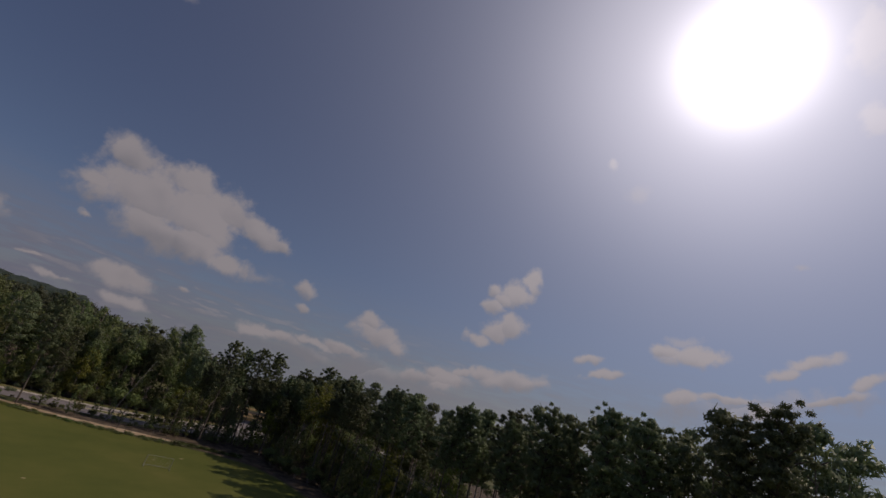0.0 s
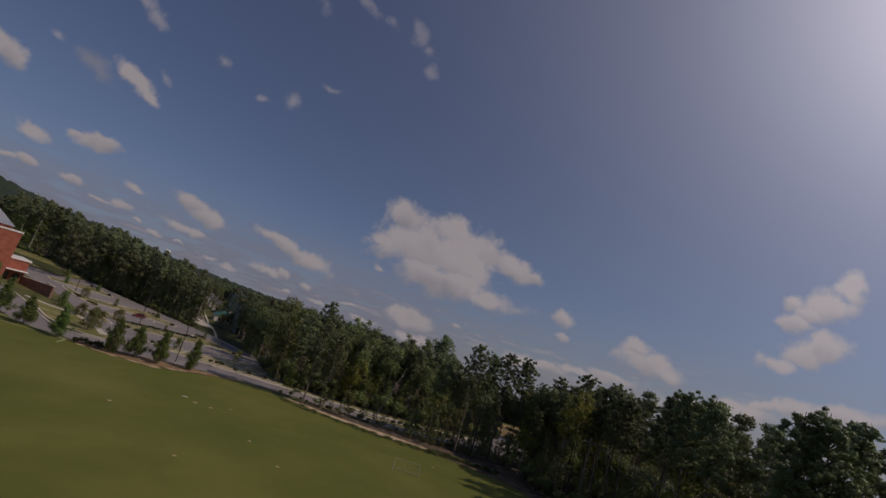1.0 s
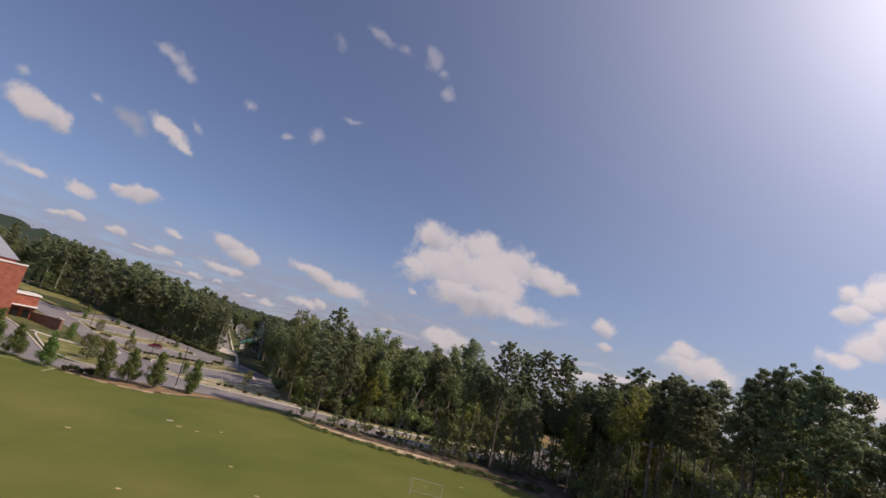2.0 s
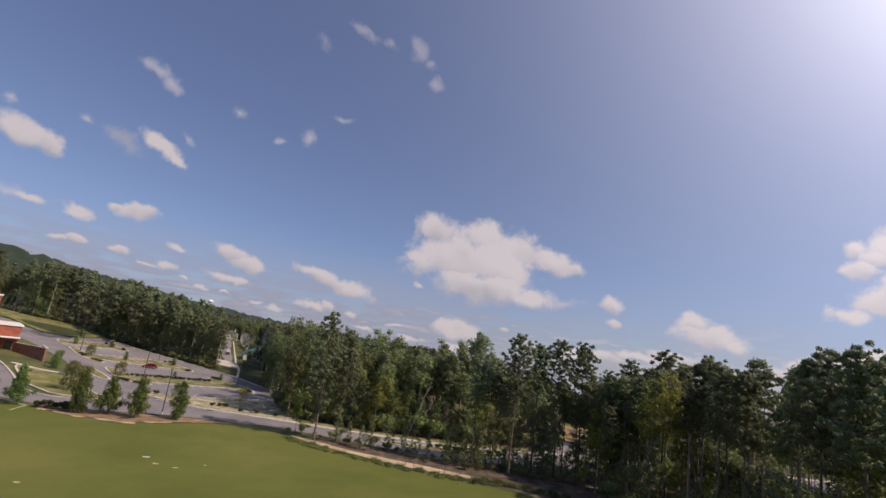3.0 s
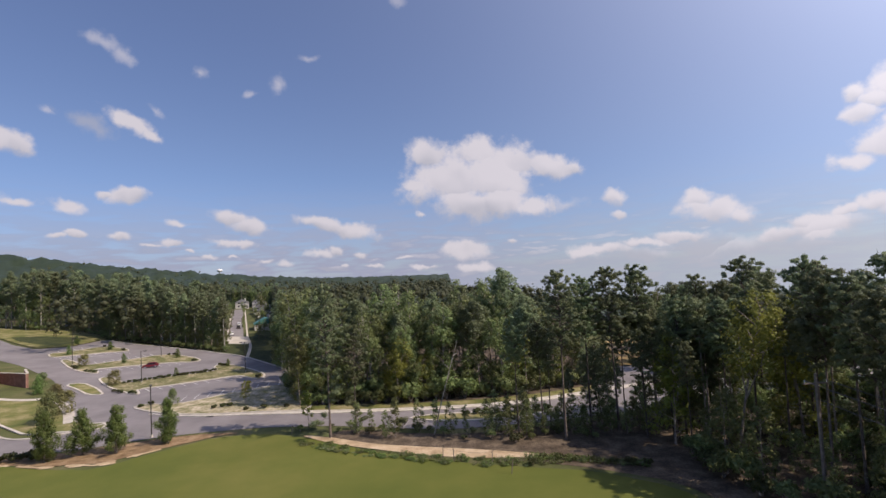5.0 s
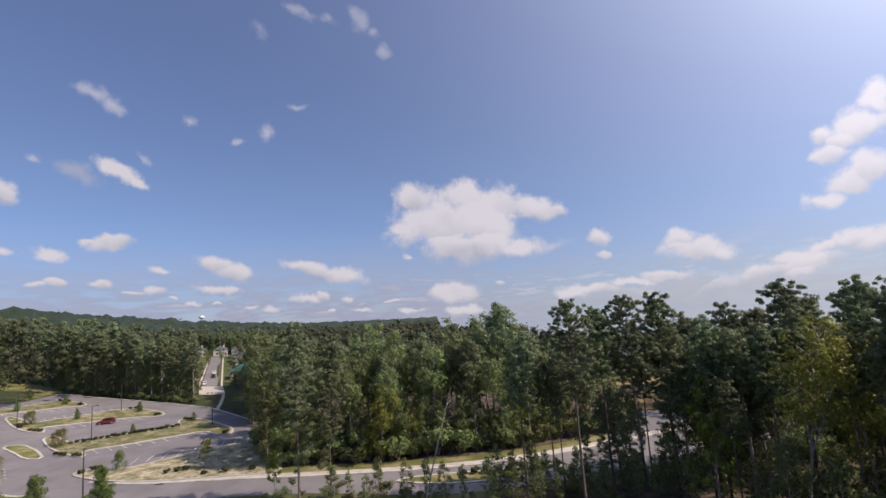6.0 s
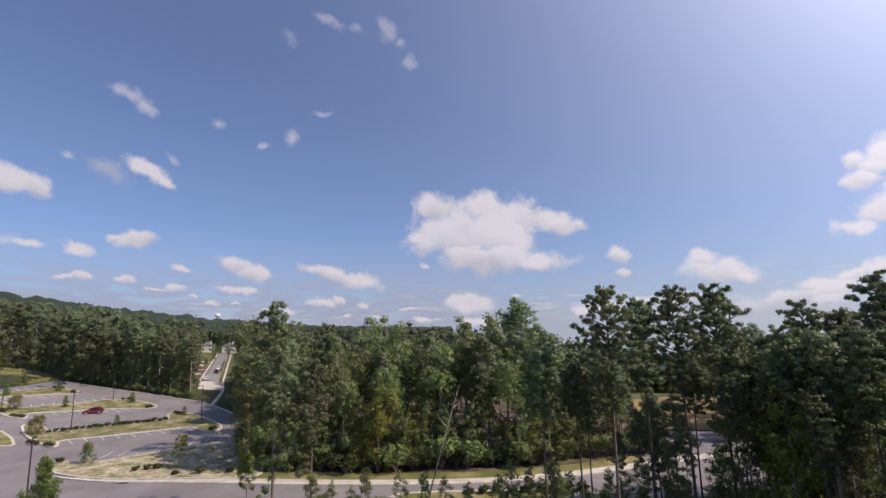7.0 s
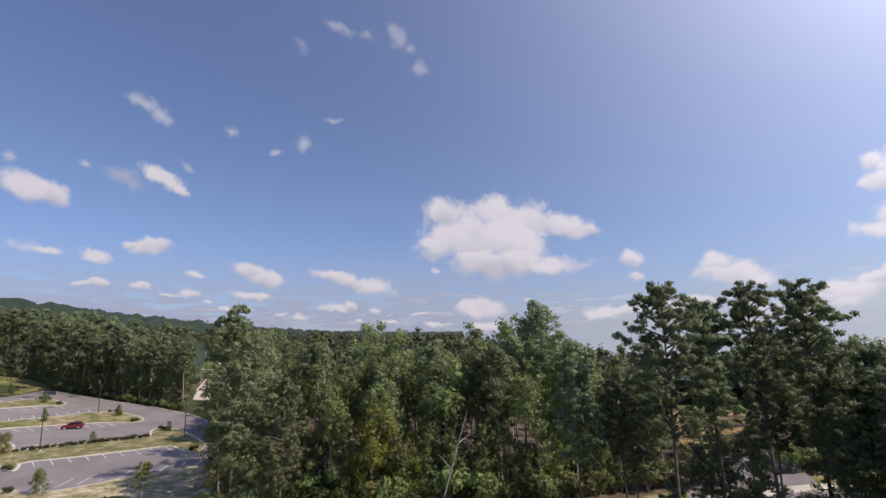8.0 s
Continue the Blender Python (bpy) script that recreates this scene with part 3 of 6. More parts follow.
litter3 = draped("forest_floor", [(-92, 187), (-120, 198), (-158, 216), (-230, 258), (-330, 318), (-420, 420), (-200, 420), (-118, 260), (-108, 240)], -0.02, M_LITTER, rounds=0, label="dark leaf litter under the wood behind the car park")
ROAD_N = [(-62, 91), (-57, 89.2), (-50, 87.2), (-40, 86.4), (-33, 85.6), (-21, 84.0), (-10, 83.0), (0, 82.6), (8, 83.1), (17, 85.0), (26, 87.7), (33, 90.4), (45, 93.4), (70, 97), (110, 104)]
ROAD_S = [(-130, 100), (-110, 88.5), (-95, 77.5), (-82, 71.8), (-70, 69.5), (-60, 72), (-52, 75.5), (-44, 77.0), (-34, 78), (-22, 76.8), (-14, 74.8), (-8, 72.8), (0, 71.3), (9, 72), (20, 73.8), (36, 77.2), (70, 84), (110, 91)]
ROAD_NW = [(-67, 86), (-70, 81.2), (-74, 79.0), (-79, 78.6), (-85, 82), (-92, 88.5), (-110, 104), (-128, 116)]
road = draped("road", ROAD_S + list(reversed(ROAD_N)) + ROAD_NW, 0.0, M_ASPHALT, rounds=1, label="two-lane grey asphalt road with pale concrete kerbs")
lot = draped("car_park", [(-58, 85), (-67, 85.5), (-75, 88.5), (-83, 98), (-92, 107), (-97, 113), (-112, 127), (-135, 143), (-152, 152), (-174, 169), (-194, 187), (-189, 192), (-172, 180), (-157, 172.5), (-149, 180), (-150, 196), (-146, 197.5), (-132, 190.5), (-108, 183), (-93, 178), (-77, 166), (-65, 152.5), (-48.4, 132.5), (-45, 123), (-39.5, 116), (-40, 110), (-44, 102), (-50, 90)],
             0.02, M_ASPHALT, rounds=1, label="large grey asphalt car park with planted islands")
strip("kerb", smooth_line([(-150, 196), (-146, 197.5), (-132, 190.5), (-108, 183), (-93, 178), (-77, 166), (-65, 152.5), (-48.4, 132.5), (-45, 123), (-39.5, 116)]), 0.45, 0.16, M_CONCRETE, 0.2, label="pale concrete kerb round the car park")

strip("kerb", smooth_line(ROAD_N), 0.5, 0.16, M_CONCRETE, 0.2, label="pale concrete kerb and gutter along the road")
strip("kerb", smooth_line(ROAD_NW), 0.5, 0.16, M_CONCRETE, 0.2, label="pale concrete kerb and gutter along the road")
strip("footpath", smooth_line(ROAD_N[1:]), 1.6, 0.08, M_CONCRETE, 0.12, side=1.25, label="narrow pale concrete footpath behind the kerb")
strip("footpath", smooth_line([(-75.5, 87.2), (-82.8, 96.2), (-91.2, 104.6), (-96.4, 107.6), (-101.5, 105.6), (-110, 106.5)]), 1.5, 0.20, M_CONCRETE, 0.14, label="pale concrete footpath beside the car park entrance")
verge_n = draped("verge", [(-31, 87.4), (-21, 86.0), (-10, 85.0), (0, 84.7), (8, 85.2), (17, 87.1), (26, 89.8), (33, 92.6), (45, 95.5), (70, 99.5), (110, 106), (110, 109), (60, 101), (33, 96), (17, 90.2), (8, 88.4), (0, 87.8), (-10, 88.2), (-28, 91)], 0.03, M_VERGE, rounds=1,
                 label="strip of short grass between footpath and wood")

ISLANDS = {
    "bed": [(-69.5, 97), (-69, 99.7), (-64, 98.8), (-60.5, 98.2), (-56.4, 101.4), (-52, 106.5), (-44.8, 111), (-41.5, 112.2), (-34, 104), (-28.5, 88.2), (-32, 87.4), (-38, 88.0), (-46.5, 88.2), (-53, 89.0), (-59, 91.0), (-64, 93.4)],
    "a": [(-100.7, 129.2), (-100.5, 131.6), (-96.6, 130.3), (-91.0, 125.2), (-83.6, 130.3), (-77.2, 133.8), (-70.6, 136.8), (-75.3, 144.0), (-75.6, 148.2), (-68.5, 144.5), (-59.5, 135.1), (-53.5, 128.3), (-51.3, 123.6), (-51.5, 120.4), (-54.6, 122.4), (-60.2, 127.4), (-68.6, 122.0), (-75.1, 118.7), (-81.5, 116.2), (-77.8, 112.0), (-76.9, 109.7), (-84.8, 115.1), (-94.0, 122.4)],
    "b": [(-130.5, 152.4), (-119.8, 142.5), (-111.3, 136.8), (-105.8, 135.4), (-107.6, 138.4), (-111.3, 141.1), (-106.7, 145.3), (-100.6, 150.8), (-94.3, 155.7), (-87.6, 156.4), (-87.4, 159.4), (-91.5, 164.2), (-96.9, 166.9), (-103.0, 169.6), (-107.5, 167.2), (-110.2, 159.4), (-114.2, 153.8), (-116.6, 148.1), (-118.8, 146.8), (-126.1, 152.5), (-131.5, 155.3)],
    "c": [(-138.3, 157.4), (-132.5, 163.9), (-127.3, 170.3), (-122.6, 173.1), (-124.8, 177.8), (-137.2, 183.3), (-139.3, 178.1), (-141.5, 168.0), (-144.7, 164.2)],
    "grass_block": [(-65.2, 82.6), (-70, 81.9), (-78.5, 81.2), (-92, 89.8), (-106, 103), (-108, 106.5), (-101.2, 106.6), (-96.5, 108.6), (-90.8, 105.4), (-82.2, 96.8), (-75.4, 88.6), (-70.4, 86.2), (-67.2, 86.4)],
    "median": [(-9, 78.6), (-4, 79.6), (3, 79.4), (10, 79.2), (17, 80), (13, 76), (8, 75.2), (0, 75.1), (-6, 76.8)],
    "peninsula": [(-91, 112.5), (-97, 117), (-104, 121.5), (-101, 124), (-93, 118.5), (-87, 112.5)],
}
WHAT = {"bed": ("planted_bed", "bare tan dirt bed with patchy grass inside a concrete kerb", M_DIRT),
        "a": ("parking_island", "long kerbed parking island with dry grass and bare soil", M_DRY),
        "b": ("parking_island", "long kerbed parking island of patchy dry grass", M_DRY),
        "c": ("parking_island", "kerbed parking island of dry grass in the far rows", M_DRY),
        "grass_block": ("lawn", "grass plot with a bare tan patch beside the road bend", M_VERGE),
        "median": ("median", "narrow green grass median between the carriageways", M_VERGE),
        "peninsula": ("parking_island", "small kerbed end island at the entrance", M_VERGE)}
for key, outline in ISLANDS.items():
    nm, lb, mt = WHAT[key]
    draped(nm, outline, 0.15, mt, 0.2, rounds=1, label=lb)
    strip("kerb", smooth_outline(outline, 1), 0.52, 0.17, M_CONCRETE, 0.2, closed=True, label="pale concrete kerb round the planting")
bank = draped("grass_bank", [(-171, 181.5), (-157, 174), (-150.4, 180), (-149.5, 188.3), (-152, 203.6), (-160, 211), (-186, 226), (-206, 221), (-240, 230), (-236, 214), (-190, 194)], 0.25, M_VERGE, rounds=1, label="green grass bank rising behind the car park")
drop = draped("basin", [(-158, 180), (-154, 184), (-155, 193), (-164, 202), (-180, 203), (-190, 198), (-176, 187)], 0.32, M_SHRUBBY, rounds=2, label="rough dark weedy hollow in the grass bank")

# bare sand along the edge of the field, and pine straw under the young pines
sand = draped("sand_strip", [(-26, 72.8), (-20.5, 70.8), (-12.6, 66.4), (-4.7, 64.0), (2.7, 62.0), (9.5, 59.6), (12, 58.3), (9, 58.2), (2.4, 58.8), (-4.5, 60.8), (-12, 64.2), (-18, 67.0), (-22.6, 70.0)], 0.05, M_SAND, rounds=2, label="bare washed sand at the edge of the field")
straw = draped("pine_straw_bed", [(-72, 67.2), (-66, 65.8), (-60, 64.6), (-56, 65.2), (-52.6, 64.6), (-49.4, 67.6), (-46.2, 70.2), (-43.6, 71.9), (-40.0, 74.8), (-36, 75.6), (-42, 76.2), (-48, 75.4), (-56, 72.8), (-64, 70.0), (-71, 69.2)], 0.04, M_STRAW, rounds=1, label="brown pine straw bed along the road")
for line in ([(-65.5, 65.4), (-63, 64.7), (-60.6, 64.3)], [(-57.6, 64.6), (-55, 64.5), (-52.8, 64.0), (-51.6, 64.9)], [(-50.0, 66.6), (-47.8, 68.4), (-46.6, 69.6)]):
    strip("sand_edge", smooth_line(line), 0.5, 0.075, M_SAND, 0.05, label="pale washed sand along the edge of the field")
clearing = draped("clay_clearing", [(37, 111), (50, 109), (64, 122), (76, 148), (64, 160), (48, 150), (40, 125)], 0.3, M_CLAY, rounds=2, label="dry ochre clay clearing behind the wood")
side_road = draped("side_road", [(26, 87.6), (44, 91.5), (47, 98), (54, 112), (50, 118), (40, 118), (32, 102)], 0.04, M_ASPHALT, rounds=1, label="shaded asphalt drive leading off the road")
street = draped("street", [(-98.5, 219), (-164, 369), (-170, 367), (-104.5, 217)], 0.06, M_ASPHALT, rounds=0, label="straight residential street climbing away")
pad = draped("driveway_apron", [(-96, 198), (-87.5, 198), (-91, 208), (-97, 221), (-106, 219), (-101, 208)], 0.1, M_CONCRETE, rounds=0, label="pale concrete apron at the end of the street")
for s in (-1, 1):
    strip("footpath", smooth_line([(-101.5 + 4.9 * s, 219), (-165.0 + 4.9 * s, 364)], 0), 0.8, 0.12, M_CONCRETE, 0.1, label="pale footpath along the residential street")
for x, y in ((-117.5, 243), (-125.5, 261), (-134, 281), (-142, 300)):
    draped("driveway", [(x, y), (x - 6.5, y + 2.9), (x - 8.3, y - 1.2), (x - 1.8, y - 4.1)], 0.09, M_CONCRETE, rounds=0, label="pale concrete driveway beside the residential street")
strip("footpath", smooth_line([(-71, 158), (-76, 172), (-85, 195), (-96.6, 219)], 1), 1.1, 0.08, M_CONCRETE, 0.1, label="pale path from the car park to the street")
litter4 = draped("rough_ground", [(-40, 118), (-46, 124), (-49.5, 133), (-66, 153), (-78, 167), (-94, 179), (-150, 199), (-100, 235), (-70, 200), (-40, 140), (-34, 106), (-38, 112)], 0.0, M_SHRUBBY, rounds=0, label="rough dark weeds round the edge of the car park")

# white bay markings, each line a piece of its own
def bays(start, end, n, length, turn):
    a, b = Vector(start), Vector(end)
    d = (b - a).normalized()
    k = radians(turn)
    out = Vector((d.x * math.cos(k) - d.y * math.sin(k), d.x * math.sin(k) + d.y * math.cos(k)))
    for i in range(n):
        p = a.lerp(b, i / (n - 1))
        strip("bay_line", [p, p + out * length], 0.11, 0.035, M_PAINT, 0.005, rounds=0, parent=lot)


bays((-88.9, 105.9), (-82.4, 98.6), 4, 5.0, -72)
bays((-63.5, 99.4), (-43.5, 111.8), 10, 5.0, 72)
bays((-79.5, 116.6), (-60.8, 126.6), 9, 5.0, -72)
bays((-90.3, 126.2), (-71.4, 137.2), 10, 5.0, 72)
bays((-110.6, 140.8), (-94.6, 154.9), 9, 5.0, -72)
bays((-116.2, 149.6), (-108.2, 166.4), 8, 5.0, 72)
bays((-137.6, 158.2), (-123.6, 172.4), 8, 5.0, -72)
bays((-144.4, 165.5), (-139.4, 181.5), 7, 5.0, 72)

for a, b in (((-93.3, 74.4), (-72.3, 67.6)), ((-89, 68.5), (-72.3, 67.6)), ((-72.3, 67.6), (-70.5, 62)), ((-93.3, 74.4), (-110, 79.5)), ((-89, 68.5), (-112, 70))):
    strip("pitch_line", [a, b], 0.35, 0.02, M_FIELD_LINE, 0.005, rounds=0, label="faded white pitch marking on the grass")
# ---- trees ----


def tube(path, radii, sides=7):
    """A bent, tapering stem."""
    verts, faces = [], []
    for i, p in enumerate(path):
        p = Vector(p)
        d = (Vector(path[min(i + 1, len(path) - 1)]) - Vector(path[max(i - 1, 0)])).normalized()
        u = d.orthogonal().normalized()
        v = d.cross(u)
        for k in range(sides):
            a = 2 * math.pi * k / sides
            verts.append(p + (u * math.cos(a) + v * math.sin(a)) * radii[i])
    for i in range(len(path) - 1):
        for k in range(sides):
            a, b = i * sides + k, i * sides + (k + 1) % sides
            faces.append((a, b, b + sides, a + sides))
    return verts, faces


def join(pieces):
    verts, faces = [], []
    for v, f in pieces:
        o = len(verts)
        verts += list(v)
        faces += [tuple(i + o for i in q) for q in f]
    return verts, faces


HEART_V = np.array([(1, 0, 0), (-1, 0, 0), (0, 1, 0), (0, -1, 0), (0, 0, 1), (0, 0, -1)], float)
HEART_F = np.array([(0, 2, 4), (2, 1, 4), (1, 3, 4), (3, 0, 4), (2, 0, 5), (1, 2, 5), (3, 1, 5), (0, 3, 5)])


def unit(v):
    return v / (np.linalg.norm(v, axis=-1, keepdims=True) + 1e-9)


def sprays(rng, centres, radii, count, length, width, up=0.25, flat=0.8, loose=0.65, core=0.42, form=0.35):
    """Leafy clumps: a rough dark heart with many small pointed blades standing out all round it.
    Also gives each corner's normal, which follows the roundness of its clump and of the whole crown."""
    c, r = np.array([tuple(q) for q in centres], float), np.array(radii, float)
    squash = np.array([1, 1, flat])
    m = len(c)
    middle, extent = c.mean(axis=0), c.std(axis=0) + 0.3
    hearts = c[:, None, :] + HEART_V[None] * (r * core)[:, None, None] * rng.uniform(0.72, 1.12, (m, 6, 1)) * squash
    hf = (np.arange(m)[:, None, None] * 6 + HEART_F[None]).reshape(-1, 3)
    hn = unit(HEART_V[None] + form * unit((hearts - middle) / extent))
    per = np.maximum(4, (count * (r / r.mean()) ** 1.7)).astype(int)
    c, r = np.repeat(c, per, axis=0), np.repeat(r, per)
    n = len(c)
    d = unit(rng.normal(size=(n, 3)))
    p = c + d * (r * (0.35 + 0.85 * rng.beta(2.2, 1.6, n)))[:, None] * squash
    h = unit(d + rng.normal(size=(n, 3)) * loose + np.array([0, 0, up]))       # blades face outwards from their clump
    u = unit(np.cross(h, rng.normal(size=(n, 3))))
    w = np.cross(h, u)
    ln = length * rng.uniform(0.6, 1.4, n)[:, None]
    wd = width * rng.uniform(0.6, 1.4, n)[:, None]
    verts = np.stack([p + u * ln * 0.6, p - u * ln * 0.4 + w * wd * 0.6, p - u * ln * 0.4 - w * wd * 0.6], axis=1).reshape(-1, 3)
    faces = np.arange(n * 3).reshape(-1, 3) + m * 6
    bn = np.repeat(unit(0.75 * d + 0.6 * h + form * unit((p - middle) / extent)), 3, axis=0)
    return np.concatenate([hearts.reshape(-1, 3), verts]), np.concatenate([hf, faces]), np.concatenate([hn.reshape(-1, 3), bn])


def blade_object(name, verts, faces, mat, parent, normals=None):
    me = bpy.data.meshes.new(name)
    me.vertices.add(len(verts))
    me.vertices.foreach_set("co", np.asarray(verts, np.float32).ravel())
    me.loops.add(len(faces) * 3)
    me.loops.foreach_set("vertex_index", np.asarray(faces, np.int32).ravel())
    me.polygons.add(len(faces))
    me.polygons.foreach_set("loop_start", np.arange(len(faces), dtype=np.int32) * 3)
    me.polygons.foreach_set("loop_total", np.full(len(faces), 3, np.int32))
    me.materials.append(mat)
    me.update(calc_edges=True)
    if normals is not None:
        me.polygons.foreach_set("use_smooth", [True] * len(faces))
        me.normals_split_custom_set_from_vertices(normals.tolist())
    ob = new(name, me)
    if parent is not None:
        ob.parent = parent
    return ob


def stem_path(rng, height, lean, wobble, steps=9):
    ph = rng.uniform(0, 6.28, 2)
    return [(lean[0] * t * height + wobble * math.sin(3.1 * t + ph[0]) * t, lean[1] * t * height + wobble * math.sin(2.7 * t + ph[1]) * t, height * t)
            for t in [i / (steps - 1) for i in range(steps)]]


def on_path(path, t):
    f = t * (len(path) - 1)
    i = min(int(f), len(path) - 2)
    return Vector(path[i]).lerp(Vector(path[i + 1]), f - i)


def pine(seed, height=24.0, crown_from=0.5, spread=3.4, dense=1.0, skirt=0.0, needle=0.44, tuft=1.0, each=40, slim=0.34, core=0.36, bark=None):
    """A tall pine: long bare bole, rounded open crown of needle tufts on rising limbs, a few thin drooping limbs below it."""
    rng = np.random.default_rng(seed)
    root = new("pine_tree")
    path = stem_path(rng, height * 0.96, (rng.uniform(-0.015, 0.015), rng.uniform(-0.015, 0.015)), 0.3)
    girth = 0.0072 * height
    stems = [tube(path, [girth * (1 - 0.82 * i / 8) + (0.06 if i == 0 else 0) for i in range(9)], 7)]
    centres, radii = [], []
    limbs = int(26 * dense)
    for k in range(limbs):
        q = (k + rng.uniform(0.1, 0.9)) / limbs
        t = crown_from + (0.97 - crown_from) * q
        a = k * 2.4 + rng.uniform(-0.6, 0.6)
        shape = math.sqrt(max(0.05, 1 - (abs(q - 0.36) / 0.66) ** 2.0))          # an oval crown
        reach = spread * shape * rng.uniform(0.5, 1.1)
        p0 = on_path(path, max(0.1, t - 0.035))
        tip = on_path(path, t) + Vector((math.cos(a) * reach, math.sin(a) * reach, reach * rng.uniform(-0.1, 0.3) - 0.2 * (1 - q)))
        stems.append(tube([p0, p0.lerp(tip, 0.55) + Vector((0, 0, 0.08 * reach)), tip], [0.08, 0.055, 0.02], 4))
        for s, spreadout in ((1.0, 0.3), (0.97, 0.75), (0.88, 0.85), (0.76, 0.8), (0.6, 0.65), (0.38, 0.4)):
            if s < 0.5 and q < 0.6 and rng.uniform() < 0.5:
                continue
            centres.append(p0.lerp(tip, s) + Vector(rng.uniform(-1.5, 1.5, 3) * np.array([1, 1, 0.55]) * spreadout))
            radii.append(tuft * rng.uniform(0.34, 0.95) * (0.74 + 0.05 * spread))
    for k in range(7):
        centres.append(on_path(path, 0.985) + Vector(rng.normal(size=3) * np.array([0.6, 0.6, 0.4])))
        radii.append(tuft * rng.uniform(0.5, 0.8))
    for k in range(int(4 + 14 * skirt)):
        t = rng.uniform(0.12 if skirt else 0.3, crown_from)
        a = rng.uniform(0, 6.28)
        p0 = on_path(path, t)
        tip = p0 + Vector((math.cos(a), math.sin(a), rng.uniform(-0.2, 0.15))) * rng.uniform(0.8, 1.0 + 0.5 * spread)
        stems.append(tube([p0, tip], [0.035, 0.012], 4))
        if skirt:
            for s in (1.0, 0.6):
                centres.append(p0.lerp(tip, s) + Vector(rng.normal(size=3) * 0.25))
                radii.append(rng.uniform(0.4, 0.8))
    v, f = join(stems)
    mesh_object("trunk", v, f, bark or M_BARK, root, smooth=True)
    v, f, n = sprays(rng, centres, radii, int(each * (0.4 + 0.6 * dense)), needle / dense ** 0.5, slim * needle / dense ** 0.5, flat=0.66, loose=0.7, core=core)
    blade_object("crown", v, f, M_PINE, root, n)
    return root


def broadleaf(seed, height=19.0, crown_from=0.1, spread=3.0, dense=1.0, mat=None, bark=None, name="broadleaf_tree", leaf=0.36, top=0.6, heads=3, lobe=0.34):
    """A wood-edge tree: stem forking into several heads, leafy nearly to the ground, billowing uneven outline."""
    rng = np.random.default_rng(seed)
    root = new(name)
    path = stem_path(rng, height * 0.93, (rng.uniform(-0.02, 0.02), rng.uniform(-0.02, 0.02)), 0.02 * height)
    girth = 0.008 * height
    stems = [tube(path, [girth * (1 - 0.85 * i / 8) + (0.003 * height if i == 0 else 0) for i in range(9)], 7)]
    centres, radii = [], []
    axes = [(path, 1.0, crown_from)]
    for k in range(heads - 1):                       # rival leaders
        a = rng.uniform(0, 6.28)
        t0 = rng.uniform(0.3, 0.55)
        p0 = on_path(path, t0)
        off = spread * rng.uniform(0.45, 0.8)
        end = Vector((p0.x + math.cos(a) * off, p0.y + math.sin(a) * off, height * rng.uniform(0.68, 0.95)))
        sub = [p0.lerp(end, i / 4) + Vector((0, 0, -0.02 * height * math.sin(math.pi * i / 4))) for i in range(5)]
        stems.append(tube(sub, [girth * 0.5 * (1.05 - 0.2 * i) for i in range(5)], 5))
        axes.append((sub, 0.62, 0.3))
    total = int(64 * dense)
    for line, size, low in axes:
        n = max(5, int(total * size / (1 + 0.62 * (heads - 1))))
        for k in range(n):
            q = (k + rng.uniform(0, 1)) / n
            t = low + (1.0 - low) * q
            a = k * 2.4 + rng.uniform(-0.7, 0.7)
            shape = math.sqrt(max(0.05, 1 - (abs(q - 0.42) / (0.62 + 0.25 * (q < 0.42))) ** 2)) * (1 - top * max(0, q - 0.7))
            reach = spread * size * shape * rng.uniform(0.35, 1.0)
            base = on_path(line, max(0.0, t - 0.08))
            tip = on_path(line, min(1.0, t)) + Vector((math.cos(a) * reach, math.sin(a) * reach, rng.uniform(-0.01, 0.03) * height))
            if k % 2 == 0:
                stems.append(tube([base, base.lerp(tip, 0.5), tip], [0.0035 * height, 0.0022 * height, 0.0006 * height], 4))
            centres.append(tip)
            radii.append(spread * lobe * rng.uniform(0.7, 1.25) * (0.8 + 0.2 * size) * (1.0 - 0.3 * q))
    v, f = join(stems)
    mesh_object("trunk", v, f, bark or M_BARK, root, smooth=True)
    v, f, n = sprays(rng, centres, radii, int(62 * (0.35 + 0.65 * dense)), leaf * 0.92, leaf * 0.55, flat=0.95, loose=0.55)
    blade_object("crown", v, f, mat or M_LEAF, root, n)
    return root


def young_pine(seed, height=6.0):
    """A young planted pine, bushy to the ground in a loose cone, tufts turned up at the tips."""
    rng = np.random.default_rng(seed)
    root = new("young_pine")
    path = stem_path(rng, height, (0, 0), 0.12)
    stems = [tube(path, [0.09 * (1 - 0.9 * i / 8) + 0.01 for i in range(9)], 6)]
    centres, radii = [], []
    for k in range(36):
        t = 0.08 + 0.9 * k / 36
        a = k * 2.4 + rng.uniform(-0.5, 0.5)
        reach = height * 0.27 * (1.08 - t) ** 0.75 * rng.uniform(0.45, 1.3)
        p0 = on_path(path, t)
        tip = p0 + Vector((math.cos(a) * reach, math.sin(a) * reach, reach * 0.55))
        stems.append(tube([p0, tip], [0.03, 0.008], 4))
        for s in (1.0, 0.6):
            centres.append(p0.lerp(tip, s))
            radii.append((0.16 + 0.058 * height * (1.05 - 0.75 * t)) * rng.uniform(0.7, 1.25))
    v, f = join(stems)
    mesh_object("trunk", v, f, M_BARK, root, smooth=True)
    v, f, n = sprays(rng, centres, radii, 84, 0.30, 0.07, up=0.5, flat=1.25, loose=0.9, core=0.42)
    blade_object("crown", v, f, M_LEAF_YOUNG, root, n)
    return root


